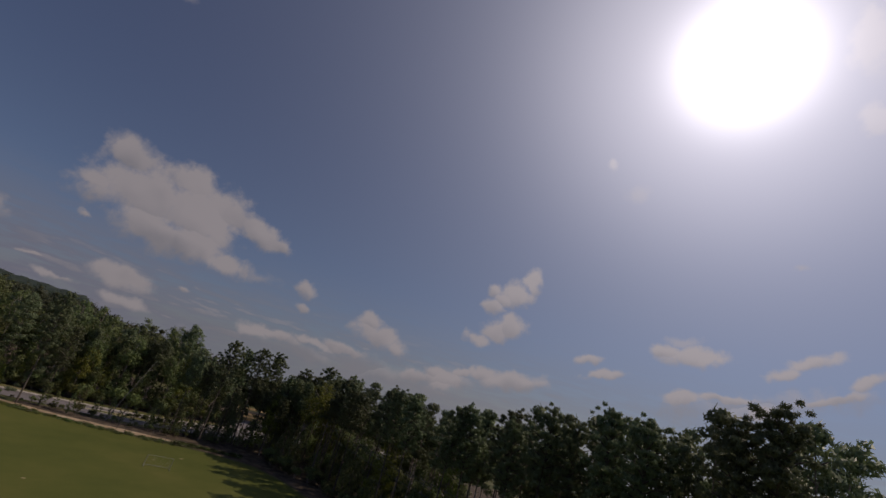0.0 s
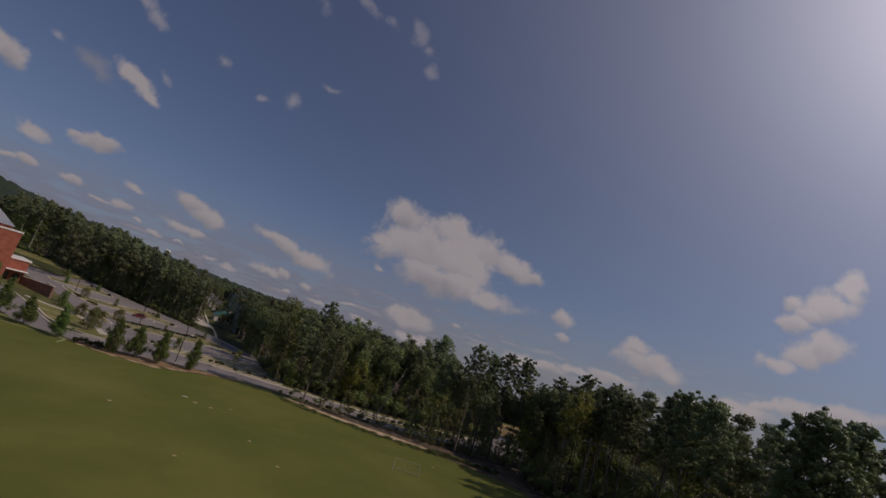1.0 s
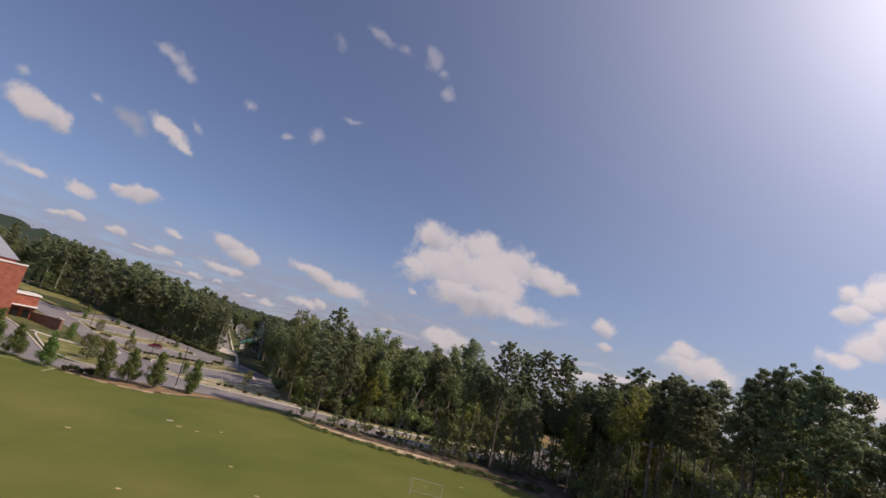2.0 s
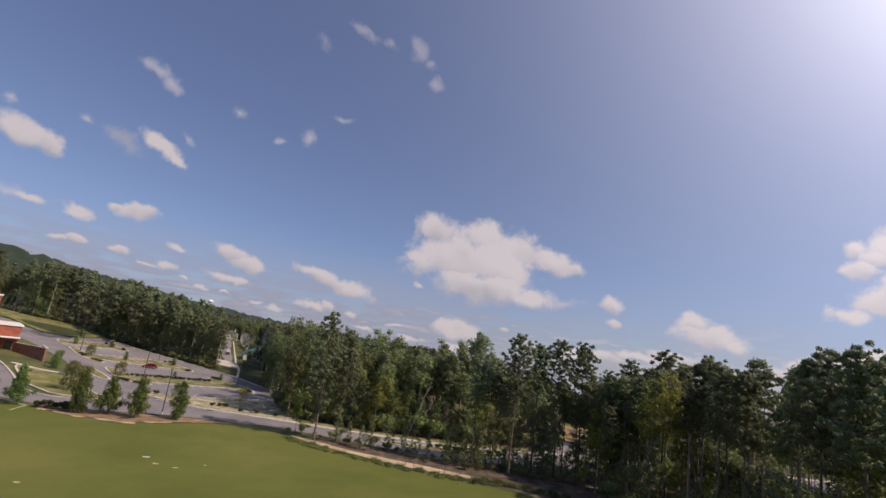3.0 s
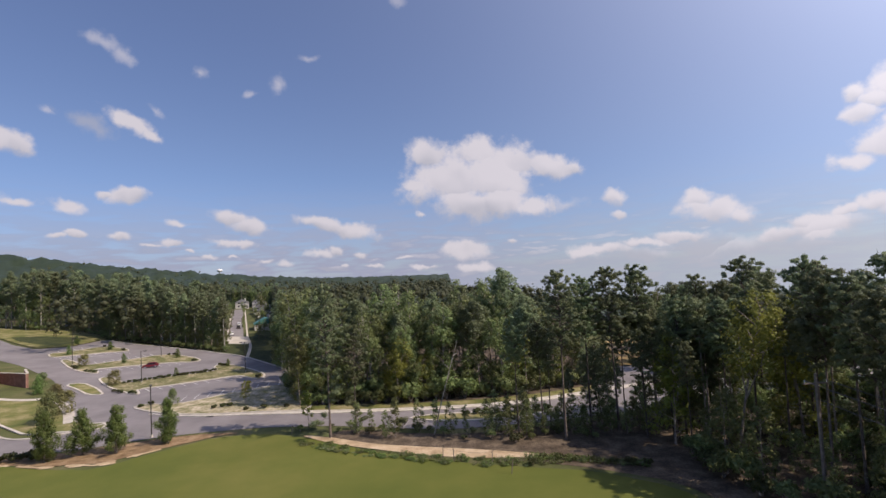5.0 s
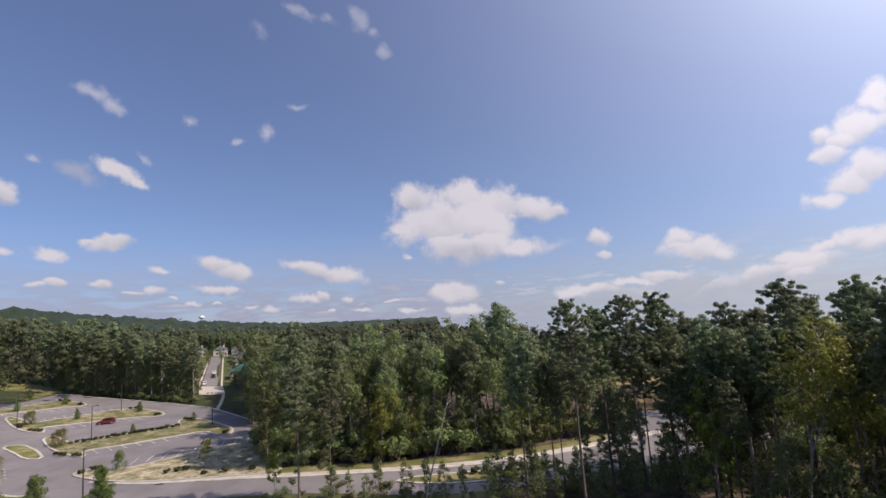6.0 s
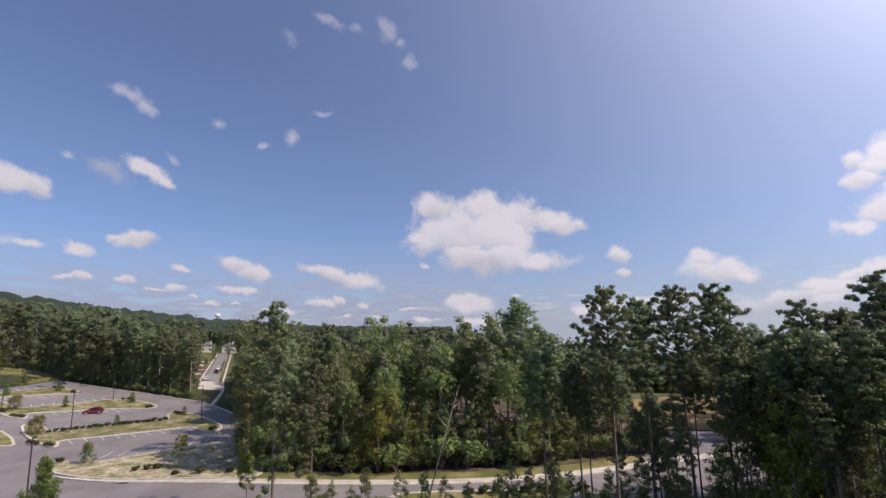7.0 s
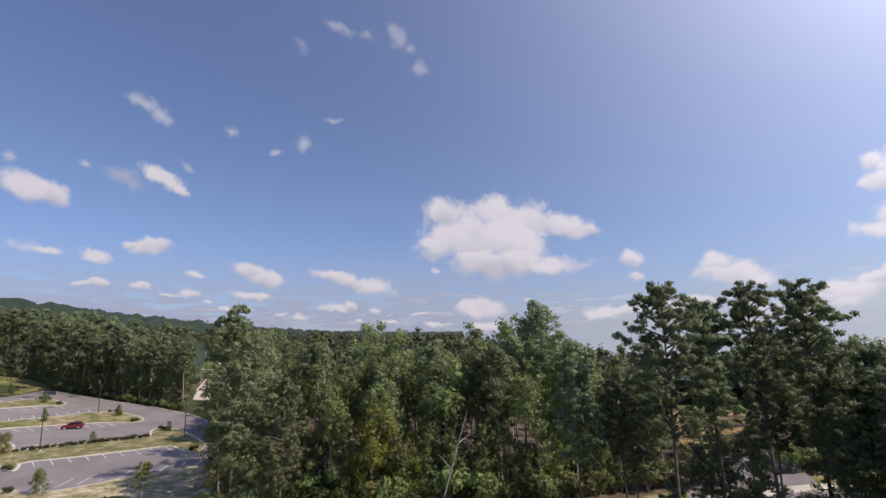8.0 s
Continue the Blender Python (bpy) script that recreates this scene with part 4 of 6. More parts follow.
def bush(seed, height=1.2, spread=1.0, mat=None, name="shrub", count=60, leaf=0.2):
    rng = np.random.default_rng(seed)
    root = new(name)
    stems, centres, radii = [], [], []
    for k in range(9):
        a = k * 2.4
        tip = Vector((math.cos(a) * spread * rng.uniform(0.2, 0.75), math.sin(a) * spread * rng.uniform(0.2, 0.75), height * rng.uniform(0.45, 0.85)))
        stems.append(tube([(0, 0, -0.05), tip * 0.5 + Vector((0, 0, 0.1)), tip], [0.035, 0.02, 0.008], 4))
        centres.append(tip)
        radii.append(0.36 * max(spread, height * 0.6) * rng.uniform(0.7, 1.2))
    v, f = join(stems)
    mesh_object("woody_base", v, f, M_BARK, root)
    v, f, n = sprays(rng, centres, radii, count, leaf, leaf * 0.6, up=0.2)
    blade_object("foliage", v, f, mat or M_SHRUB, root, n)
    return root


USED = {}


def plant(source, x, y, size=1.0, turn=None, label="", category="tree", group="", tilt=0.0):
    """Sets a tree on the ground; the first use of each model takes the model itself."""
    if turn is None:
        turn = (x * 37.7 + y * 91.3) % 360
    m = Matrix.LocRotScale((x, y, rise(x, y) - 0.06), Euler((radians(tilt), 0, radians(turn))), (size, size, size))
    if source.name not in USED:
        USED[source.name] = True
        ob = source
        ob.matrix_basis = m
    else:
        ob = copy_thing(source, m)
        ob.scale = (size, size, size)
    return tagged(ob, label, category, group)


PINES = [pine(11, 24, 0.60, 3.2, 1.0, 0.4), pine(12, 24, 0.50, 3.0, 1.1, 0.8), pine(13, 24, 0.64, 2.8, 0.95, 0.3), pine(14, 24, 0.38, 3.6, 1.25, 0.5), pine(15, 24, 0.70, 2.9, 0.85, 0.25)]
LEAFY = [broadleaf(21, 20, 0.06, 3.3, bark=M_PALE_BARK), broadleaf(22, 20, 0.04, 3.9, 1.15, heads=4), broadleaf(23, 20, 0.12, 2.9, 0.95, bark=M_PALE_BARK), broadleaf(24, 20, 0.05, 2.6, 0.9, heads=2), broadleaf(25, 20, 0.08, 3.6, 1.1, heads=4)]
YELLOW = [broadleaf(31, 13, 0.08, 2.8, 0.9, M_LEAF_YELLOW, name="yellowing_tree", leaf=0.3), broadleaf(32, 7, 0.3, 1.25, 0.6, M_LEAF_YELLOW, name="yellowing_tree", leaf=0.22, heads=2)]
LIGHT_PINES = [pine(41, 24, 0.55, 3.2, 0.48, each=32), pine(42, 24, 0.5, 3.3, 0.48, each=32)]
FINE_PINES = [pine(16, 24, 0.56, 2.9, 1.7, 0.0, 0.48, 0.48, 46, 0.2, 0.2, M_DARK_BARK), pine(17, 24, 0.62, 2.4, 1.5, 0.0, 0.48, 0.48, 46, 0.2, 0.2, M_DARK_BARK), pine(18, 24, 0.66, 2.5, 1.4, 0.0, 0.48, 0.47, 46, 0.2, 0.2, M_DARK_BARK), pine(19, 24, 0.5, 3.1, 1.8, 0.5, 0.48, 0.52, 46, 0.2, 0.22, M_DARK_BARK)]
LIGHT_LEAFY = [broadleaf(43, 20, 0.3, 3.5, 0.72, leaf=0.46, lobe=0.38), broadleaf(44, 20, 0.3, 3.1, 0.72, leaf=0.46, lobe=0.38)]
EDGE_PINES = [pine(47, 24, 0.58, 2.6, 0.7, 0.2, bark=M_PALE_BARK), pine(48, 24, 0.66, 2.4, 0.65, 0.0, bark=M_PALE_BARK)]
LOW = [broadleaf(45, 9, 0.06, 2.0, 0.62, name="understory_tree", leaf=0.28, lobe=0.36), broadleaf(46, 9, 0.05, 2.3, 0.66, name="understory_tree", leaf=0.28, lobe=0.36)]

TALL = "tall pine with a bare bole and a ragged dark green crown"
LEAF = "slender green broadleaf tree, leafy from the ground up"
rngp = np.random.default_rng(5)

# single pines between the field and the road, placed one by one
def front(model, x, y, h, turn=0, tilt=0.0, label=TALL):
    plant(model, x, y, h / 23.2, turn, label, "pine tree", "pines by the road", tilt)


front(FINE_PINES[3], -20.3, 70.6, 24.3, 10)
front(FINE_PINES[3], -16.5, 72.3, 17.5, 200)
front(FINE_PINES[0], 15.3, 64.2, 24.5, 40)
front(FINE_PINES[1], 19.6, 66.3, 23.4, 150)
front(FINE_PINES[0], 23.7, 66.6, 24.5, 250)
front(FINE_PINES[2], 28.4, 67.6, 24.6, 80)
front(FINE_PINES[1], 8.8, 66.0, 18.5, 20)
front(FINE_PINES[1], 34.5, 57.0, 19.8, 120)
front(FINE_PINES[0], 41.0, 61.5, 24.9, 300)
front(FINE_PINES[3], 37.0, 66.0, 22.5, 10)
front(FINE_PINES[2], 31.5, 62.0, 20.0, 75)
front(FINE_PINES[2], 45.5, 57.0, 24.5, 190)
front(FINE_PINES[2], 12.6, 67.0, 17.0, 330)

# the stand of pines between them and the dark wood: bare stems below, a few low leafy trees
for i, (x, y, h) in enumerate(((14.5, 70.5, 15), (26, 70.0, 17), (31, 70, 18), (33.5, 60.5, 20), (29.5, 61.5, 16.5), (38.5, 57.5, 22), (35, 70.5, 19), (41, 67, 22), (29.5, 56.5, 15),
                               (38, 46, 20), (45, 63, 23), (43.5, 51, 22), (41, 72, 21), (47, 69, 24), (52, 64, 24), (35.5, 63.5, 19), (26.5, 63.0, 16), (39.5, 53.0, 20), (32.0, 66.5, 18))):
    plant((FINE_PINES[1], FINE_PINES[2], PINES[2], PINES[4])[i % 4], x, y, h / 24, None, TALL, "tree", "trees of the wood")
for i, (x, y, q) in enumerate(((33.5, 71.5, 0.9), (34, 66.5, 0.7), (37.5, 72.5, 1.0), (6.5, 69.8, 0.35), (39.5, 69.5, 0.9), (41, 74, 1.0), (43.5, 71, 0.9), (46, 75, 1.05), (48.5, 71, 1.0), (51, 76, 1.1), (44, 66.5, 0.8), (40, 76, 0.7), (54.5, 73, 1.1), (58, 77, 1.1), (36, 75, 0.6), (14.5, 68.8, 0.42), (19.5, 69.6, 0.4), (24, 70.4, 0.45), (28.8, 72.4, 0.7), (31.5, 73.5, 0.8))):
    plant(LOW[i % 2], x, y, q, None, "low green broadleaf tree among the pines", "tree", "trees of the wood")
for model, x, y, q in ((3, 31.6, 65.0, 0.62), (4, 35.5, 68.0, 0.7)):
    plant(LEAFY[model], x, y, q, None, "bushy green tree among the pines, leafy to the ground", "tree", "trees of the wood")
for x, y, h in ((29.5, 66.8, 18.5), (23.0, 68.6, 13), (35.2, 69.2, 19), (38.2, 65.0, 18)):
    plant(PINES[3], x, y, h / 24, None, "bushy light green pine, needled well down its bole", "tree", "trees of the wood")
for i, (x, y, h) in enumerate(((20.8, 72.6, 11), (23.4, 74.2, 13), (25.8, 72.4, 10), (22.0, 70.6, 12), (17.8, 71.0, 9))):
    plant(FINE_PINES[3] if i % 2 else EDGE_PINES[0], x, y, h / 24, None, "slender young pine among the tall ones, needled well down", "tree", "trees of the wood")
for x, y, q in ((21.6, 74.2, 0.6), (24.8, 75.2, 0.7)):
    plant(LOW[int(x) % 2], x, y, q, None, "low green broadleaf tree among the pines", "tree", "trees of the wood")
for i in range(12):
    plant(LOW[i % 2], 37.5 + 12 * ((i * 0.618 + 0.2) % 1), 43 + 15 * ((i * 0.382 + 0.3) % 1), 0.45 + 0.35 * ((i * 0.77) % 1), None, "low green broadleaf tree in deep shade under the pines", "tree", "trees of the wood")
for i in range(11):
    x, y = 32 + 16 * ((i * 0.618) % 1), 52 + 19 * ((i * 0.382 + 0.13) % 1)
    plant(LOW[i % 2], x, y, 0.35 + 0.55 * ((i * 0.77) % 1), None, "low green broadleaf tree among the pines", "tree", "trees of the wood")

for i in range(38):                               # leafy trees along the near side of the road, towards the dark wood
    x = 40 + 1.9 * i + rngp.uniform(-0.8, 0.8)
    y = 74.2 + (x - 36) * 0.195 - (0 if i % 2 else 4.5) + rngp.uniform(-0.8, 0.4)
    plant(LEAFY[(i * 3) % 5] if i < 12 else LIGHT_LEAFY[i % 2], x, y, rngp.uniform(0.55, 0.85), label=LEAF, group="trees of the wood")

# the dark wood beside the field
k = 0
for y in frange(-46, 53, 4.8):
    for x0 in ((0, 5.5, 11, 18) if y < 44 else (0, 7, 15, 23) if y < 49 else (9, 17, 25)):
        edge = 37 + (0 if y > 10 else -0.04 * (y - 10)) + max(0, (y - 44)) * 0.35
        x = edge + x0 + rngp.uniform(-1.8, 1.8)
        yy = y + rngp.uniform(-1.6, 1.6)
        k += 1
        h = rngp.uniform(0.85, 1.0) * (1 + 0.0062 * max(0, 15 - y))
        if x0 == 0 and y < 26 and k % 9 == 0:
            plant(LEAFY[k % 5], x - 1, yy, 0.75 * h, label=LEAF, group="trees of the wood")
        elif x0 < 10:
            plant(FINE_PINES[k % 4] if x0 < 5 else LIGHT_PINES[k % 2], x, yy, h * 1.06, label=TALL, category="tree", group="trees of the wood")
        else:
            plant(LIGHT_PINES[k % 2], x, yy, h * 1.03, label=TALL, category="tree", group="trees of the wood")

for i in range(46):                               # thick lower growth behind its corner
    plant(LOW[i % 2], 45 + 24 * ((i * 0.618) % 1), 26 + 40 * ((i * 0.382 + 0.05) % 1), 0.8 + 0.45 * ((i * 0.77) % 1), None, "low green broadleaf tree deep in the dark wood", "tree", "trees of the wood")
for i in range(44):                               # low trees that close the shade inside it
    plant(LOW[i % 2], 43 + 20 * ((i * 0.618) % 1), -52 + 98 * ((i * 0.382 + 0.1) % 1), 0.7 + 0.5 * ((i * 0.77) % 1), None, "low green broadleaf tree deep in the dark wood", "tree", "trees of the wood")

# the wood behind the road
for row, (dy, step) in enumerate(((0, 3.6), (5, 4.0), (10.5, 4.6), (17, 5.4), (25, 6.4), (35, 8))):
    y0 = 91.5 + dy
    for x in frange(-0.335 * y0 + 0.5 - row * 0.8, 62 + 0.9 * dy, step):
        xx, yy = x + rngp.uniform(-1.6, 1.6), y0 + rngp.uniform(-1.5, 1.5) + max(0, x - 8) * 0.22
        if 0.37 * (yy - 21) < xx < 0.45 * yy:
            continue                              # the gap with the drive and the clay clearing
        k += 1
        h = (rngp.uniform(0.78, 1.04) if k % 5 else 1.14) * (0.78 if xx > 12 else 1.0)
        if row < 2:
            if k % 4 == 0 or (xx > 3 and k % 2):
                plant(PINES[k % 5], xx, yy, h * 0.94, label=TALL, category="tree", group="trees of the wood")
            else:
                plant(LEAFY[(k * 7) % 5], xx, yy, h * (0.86, 1.02, 1.06)[row], label=LEAF, group="trees of the wood")
        else:
            plant((LIGHT_LEAFY if k % 5 < 3 else LIGHT_PINES)[k % 2], xx, yy, h * (1.08 if k % 5 < 3 else 0.94), label=LEAF if k % 5 < 3 else TALL, group="trees of the wood")
for i in range(26):                               # lower trees along its foot
    x = -32 + 56 * i / 25 + rngp.uniform(-0.8, 0.8)
    plant(LOW[i % 2] if i % 4 else YELLOW[0], x, 89.6 + max(0, x - 6) * 0.27 + max(0, -20 - x) * 0.2 + rngp.uniform(0, 2.0), rngp.uniform(0.55, 1.05) * (1 if i % 4 else 0.75), None,
          "low green broadleaf tree at the foot of the wood" if i % 4 else "low yellow-green tree at the foot of the wood", "tree", "trees of the wood")

# the wood behind the car park
EDGE = [(-81, 178), (-93, 181.5), (-109, 187.5), (-127, 194.5), (-147, 201), (-160, 212), (-186, 227), (-206, 222), (-240, 232), (-300, 262)]
def along(line, s):
    f = s * (len(line) - 1)
    i = min(int(f), len(line) - 2)
    return Vector(line[i]).lerp(Vector(line[i + 1]), f - i)


for row in range(5):
    for s in frange(0, 1.0, 1 / (46 - 5 * row)):
        q = along(EDGE, s)
        x, y = q.x - 2.0 * row + rngp.uniform(-2, 2), q.y + 2 + 6.5 * row + rngp.uniform(-1.5, 2.0)
        if x > -(0.492 if y < 260 else 0.478) * y:
            continue                              # the street leads through here
        k += 1
        h = rngp.uniform(0.82, 1.1) * (1 + 0.16 * min(1.0, max(0.0, (-x - 100) / 60)))
        if row < 1 and k % 2:
            plant(EDGE_PINES[(k // 2) % 2], x + 1.0, y - 2.6, h * 1.02, label="tall pine with a pale bare bole at the wood edge", category="tree", group="trees of the wood")
        if row < 2 and k % 5 < 3:
            plant((LEAFY if row < 1 else LIGHT_LEAFY)[(k * 3) % (5 if row < 1 else 2)], x, y, h * 0.9, label=LEAF, group="trees of the wood")
        else:
            plant((PINES if row < 1 else LIGHT_PINES)[k % (5 if row < 1 else 2)], x, y, h, label=TALL, category="tree", group="trees of the wood")
for i in range(66):                               # the wood on the other side of the street
    y = 131 + 1.9 * (i % 44) + rngp.uniform(-1.5, 1.5)
    x = -0.372 * y + (0.0 if i < 44 else 5.5) + rngp.uniform(-1.2, 1.6)
    h = rngp.uniform(0.72, 0.95)
    plant((LIGHT_LEAFY + LIGHT_PINES)[i % 4] if y > 160 or i >= 44 else LEAFY[i % 5], x, y, h, label=TALL if (y > 160 or i >= 44) and i % 4 > 1 else LEAF, group="trees of the wood")

# canopy of the far woods, one sheet of clumps
rf = np.random.default_rng(77)
cs, rs, fine_cs, fine_rs = [], [], [], []
for ring, (r0, r1, n, rad) in enumerate(((132, 215, 700, 2.4), (215, 420, 2300, 3.4), (420, 800, 2400, 5.4), (800, 1500, 1500, 8.0), (1500, 2600, 900, 12.0))):
    for _ in range(n):
        a = radians(rf.uniform(-62, 80))
        r = math.sqrt(rf.uniform(r0 * r0, r1 * r1))
        x, y = math.sin(a) * r, math.cos(a) * r
        if r < 215 and (y < 130 or math.degrees(a) < -14 or 0.34 * (y - 21) < x < 0.47 * y):
            continue
        if -0.50 * y < x < -0.375 * y and y < 400:
            continue
        if x < -150 and y < 235 - 0.0 * x and x > -300:
            continue
        z = rise(x, y) - 6.0 * min(1.0, max(0.0, (math.degrees(a) - 8.0) / 12.0))
        for lv in range(2 if ring < 2 else 1):
            (fine_cs if ring < 2 else cs).append((x + rf.normal() * rad * 0.4, y + rf.normal() * rad * 0.4, z + (16.5 - 5 * lv if ring < 2 else 13.0 if ring < 3 else 9.0) + rf.normal() * 1.9))
            (fine_rs if ring < 2 else rs).append(rad * rf.uniform(0.7, 1.2))
v, f, n = sprays(rf, cs, rs, 15, 2.2, 1.4, up=0.3, core=0.5, form=0.0)
v2, f2, n2 = sprays(rf, fine_cs, fine_rs, 34, 0.95, 0.5, up=0.3, core=0.55, form=0.0)
v, f, n = np.concatenate([v, v2]), np.concatenate([f, f2 + len(v)]), np.concatenate([n, n2])
# rolling sheet beneath the loose sprays, darkened like their self-shade, so that no soil shows between the far crowns
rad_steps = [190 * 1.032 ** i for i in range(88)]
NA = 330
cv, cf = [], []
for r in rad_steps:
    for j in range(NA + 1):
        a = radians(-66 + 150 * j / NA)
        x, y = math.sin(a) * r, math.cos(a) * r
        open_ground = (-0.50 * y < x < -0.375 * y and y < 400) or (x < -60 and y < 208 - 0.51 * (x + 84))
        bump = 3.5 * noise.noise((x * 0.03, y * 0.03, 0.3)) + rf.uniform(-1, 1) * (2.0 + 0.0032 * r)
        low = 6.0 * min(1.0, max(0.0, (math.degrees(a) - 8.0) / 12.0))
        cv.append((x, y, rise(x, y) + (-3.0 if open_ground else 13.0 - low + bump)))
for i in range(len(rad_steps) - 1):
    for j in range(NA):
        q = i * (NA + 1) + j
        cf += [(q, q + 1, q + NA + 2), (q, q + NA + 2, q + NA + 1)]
far = blade_object("far_wood", v, f, M_FAR, None, n)
tagged(far, "unbroken green canopy of distant woods on low hills", "forest", kind="stuff")
under = blade_object("far_undercanopy", np.array(cv), np.array(cf), M_FAR_SHADE, None)
tagged(under, "sheet under the distant crowns, coloured dark for the shade between them", "forest", kind="stuff")
for i in range(16):                               # the wood that closes the street
    y = 396 + 5 * (i % 3) + rngp.uniform(-2, 2)
    plant((LIGHT_LEAFY + LIGHT_PINES)[i % 4], y * (-0.495 + 0.125 * i / 15), y, rngp.uniform(0.85, 1.0), label=LEAF if i % 4 < 2 else TALL, group="trees of the wood")
for x, y, q in ((-142.5, 322, 0.42), (-128, 306, 0.4), (-118, 285, 0.36), (-157, 352, 0.4), (-172, 362, 0.4), (-150, 318, 0.45), (-137, 292, 0.4), (-126, 262, 0.35), (-94, 228, 0.35), (-110.5, 246, 0.16), (-114, 254, 0.18), (-118.5, 264, 0.17), (-122.5, 273, 0.2), (-127, 284, 0.19)):
    plant(LIGHT_LEAFY[int(y) % 2], x, y, q, label="small leafy tree in a front garden", group="trees of the gardens")
for x, y, q in ((-119.5, 303, 0.6), (-113.5, 280, 0.5), (-131.5, 327, 0.75), (-92.5, 238, 0.5), (-107.5, 268, 0.45), (-143.5, 352, 0.8), (-89.5, 222, 0.45), (-88, 211, 0.4)):
    plant(LIGHT_LEAFY[int(x) % 2], x, y, q, label="dark leafy tree between the houses", group="trees of the gardens")
# ---- planting near the road and in the car park ----
SHRUB = [bush(71, 0.9, 0.75), bush(72, 1.0, 0.7)]
YOUNG = [young_pine(51, 6.2), young_pine(52, 6.6), young_pine(53, 5.6)]
YP = "young planted pine with light green needles on pine straw"
for i, (x, y, h) in enumerate(((-74.3, 67.3, 6.4), (-62.4, 66.6, 6.9), (-58.5, 69.0, 6.3), (-53.2, 69.0, 6.6), (-47.2, 72.4, 6.5), (-84.0, 71.0, 6.0), (-93, 75.5, 7.4), (-104, 84, 8.2))):
    plant(YOUNG[i % 3], x, y, 1.1 * h / (6.2, 6.6, 5.6)[i % 3], 40.0 * i, YP, "pine tree", "young pines by the road")

for i, (x, y) in enumerate(((-70.2, 67.4), (-68.8, 67.8), (-67.4, 67.5), (-66.0, 68.0), (-64.8, 67.8))):
    plant(SHRUB[i % 2], x, y, 1.3 + 0.2 * (i % 2), None, "round dark shrub in the pine straw by the road", "shrub", "shrubs by the road")
plant(YELLOW[1], -25.4, 76.2, 1.0, 20, "small yellowing tree on the grass by the road", "tree")
plant(YELLOW[1], -43.8, 94.0, 0.8, 130, "small yellow-green tree in the dirt bed", "tree")
plant(YELLOW[0], -11.5, 89.5, 1.0, 0, "broad yellowing tree at the edge of the wood", "tree")
plant(YELLOW[0], 12.5, 93, 1.25, 90, "broad yellowing tree at the edge of the wood", "tree")
plant(YELLOW[0], 43.0, 55.5, 1.5, 200, "tall yellow-green tree in the dark wood", "tree")
TALL_YELLOW = broadleaf(33, 22.5, 0.68, 3.1, 0.9, M_LEAF_YELLOW, M_BARK, "yellowing_tree", 0.3, heads=3, lobe=0.36)
plant(TALL_YELLOW, 31.5, 50.6, 1.0, 90, "tall yellow-green tree with a pale forked stem", "tree", tilt=13.0)
plant(YELLOW[0], 29.0, 60.0, 1.15, 60, "slim yellow-green tree among the pines", "tree")
plant(YELLOW[0], 38.0, 20.0, 1.2, 10, "tall yellow-green tree in the dark wood", "tree")
plant(YELLOW[0], 41.0, 2.0, 1.15, 160, "tall yellow-green tree in the dark wood", "tree")

LOT_TREE = broadleaf(61, 4.4, 0.14, 1.25, 0.8, M_LEAF, name="parking_tree", leaf=0.17, heads=2, lobe=0.46)
CONE_TREE = broadleaf(63, 4.2, 0.05, 0.95, 0.7, M_LEAF_YOUNG, name="parking_tree", leaf=0.17, heads=1, lobe=0.55, top=1.6)
RUSSET = broadleaf(62, 4.2, 0.06, 1.5, 0.9, M_RUST, name="parking_tree", leaf=0.17, heads=2, lobe=0.48)
for x, y, s, src in ((-61.2, 97.8, 0.85, LOT_TREE), (-80.0, 131.6, 0.62, CONE_TREE), (-109.2, 152.2, 0.8, CONE_TREE), (-91.6, 122.6, 1.0, RUSSET),
                     (-117.2, 145.0, 0.95, RUSSET), (-136.4, 163.2, 0.85, CONE_TREE), (-130.6, 175.6, 0.8, CONE_TREE), (-151.5, 186.0, 0.9, CONE_TREE), (-98.2, 164.2, 0.8, CONE_TREE),
                     (-70.4, 143.2, 0.6, CONE_TREE), (-94.3, 106.8, 1.0, RUSSET), (-82.5, 94.6, 1.25, RUSSET), (-80.0, 87.5, 1.45, LOT_TREE), (-103, 112.0, 1.1, CONE_TREE), (-106.5, 117.0, 1.0, LOT_TREE)):
    lab = "small russet ornamental tree on a kerbed parking island" if src is RUSSET else "small planted green tree on a kerbed parking island"
    plant(src, x, y, s, None, lab, "tree", "trees of the car park")

SH = "small round dark green shrub on a parking island"
spots = [(-90.4 + 19.2 * i / 19, 124.6 + 11.5 * (i / 19) ** 0.9) for i in range(20)]
spots += [(-86.2, 114.9), (-84.6, 113.7), (-82.9, 112.6), (-78.2, 110.8), (-79.6, 111.6), (-74.7, 146.6), (-73.2, 145.3), (-71.8, 144.0), (-53.0, 124.0), (-52.6, 122.0),
          (-119.6, 143.8), (-118.0, 142.4), (-116.4, 141.0), (-109.2, 137.2), (-107.6, 137.0), (-110.8, 137.6), (-89.0, 158.6), (-88.8, 157.2), (-103.8, 168.2), (-102.0, 168.4), (-100.2, 167.6),
          (-125.6, 175.4), (-124.6, 174.4), (-137.0, 181.6), (-135.2, 182.0), (-133.4, 181.0), (-67.6, 97.0), (-66.4, 98.4),
          (-34.0, 90.4), (-38.5, 90.3), (-42.0, 90.0), (-48.0, 93.0), (-47.0, 93.6), (-49.6, 92.4)]
for i, (x, y) in enumerate(spots):
    plant(SHRUB[i % 2], x, y, 0.85 + 0.3 * ((i * 7) % 5) / 5, None, SH, "shrub", "shrubs of the car park")

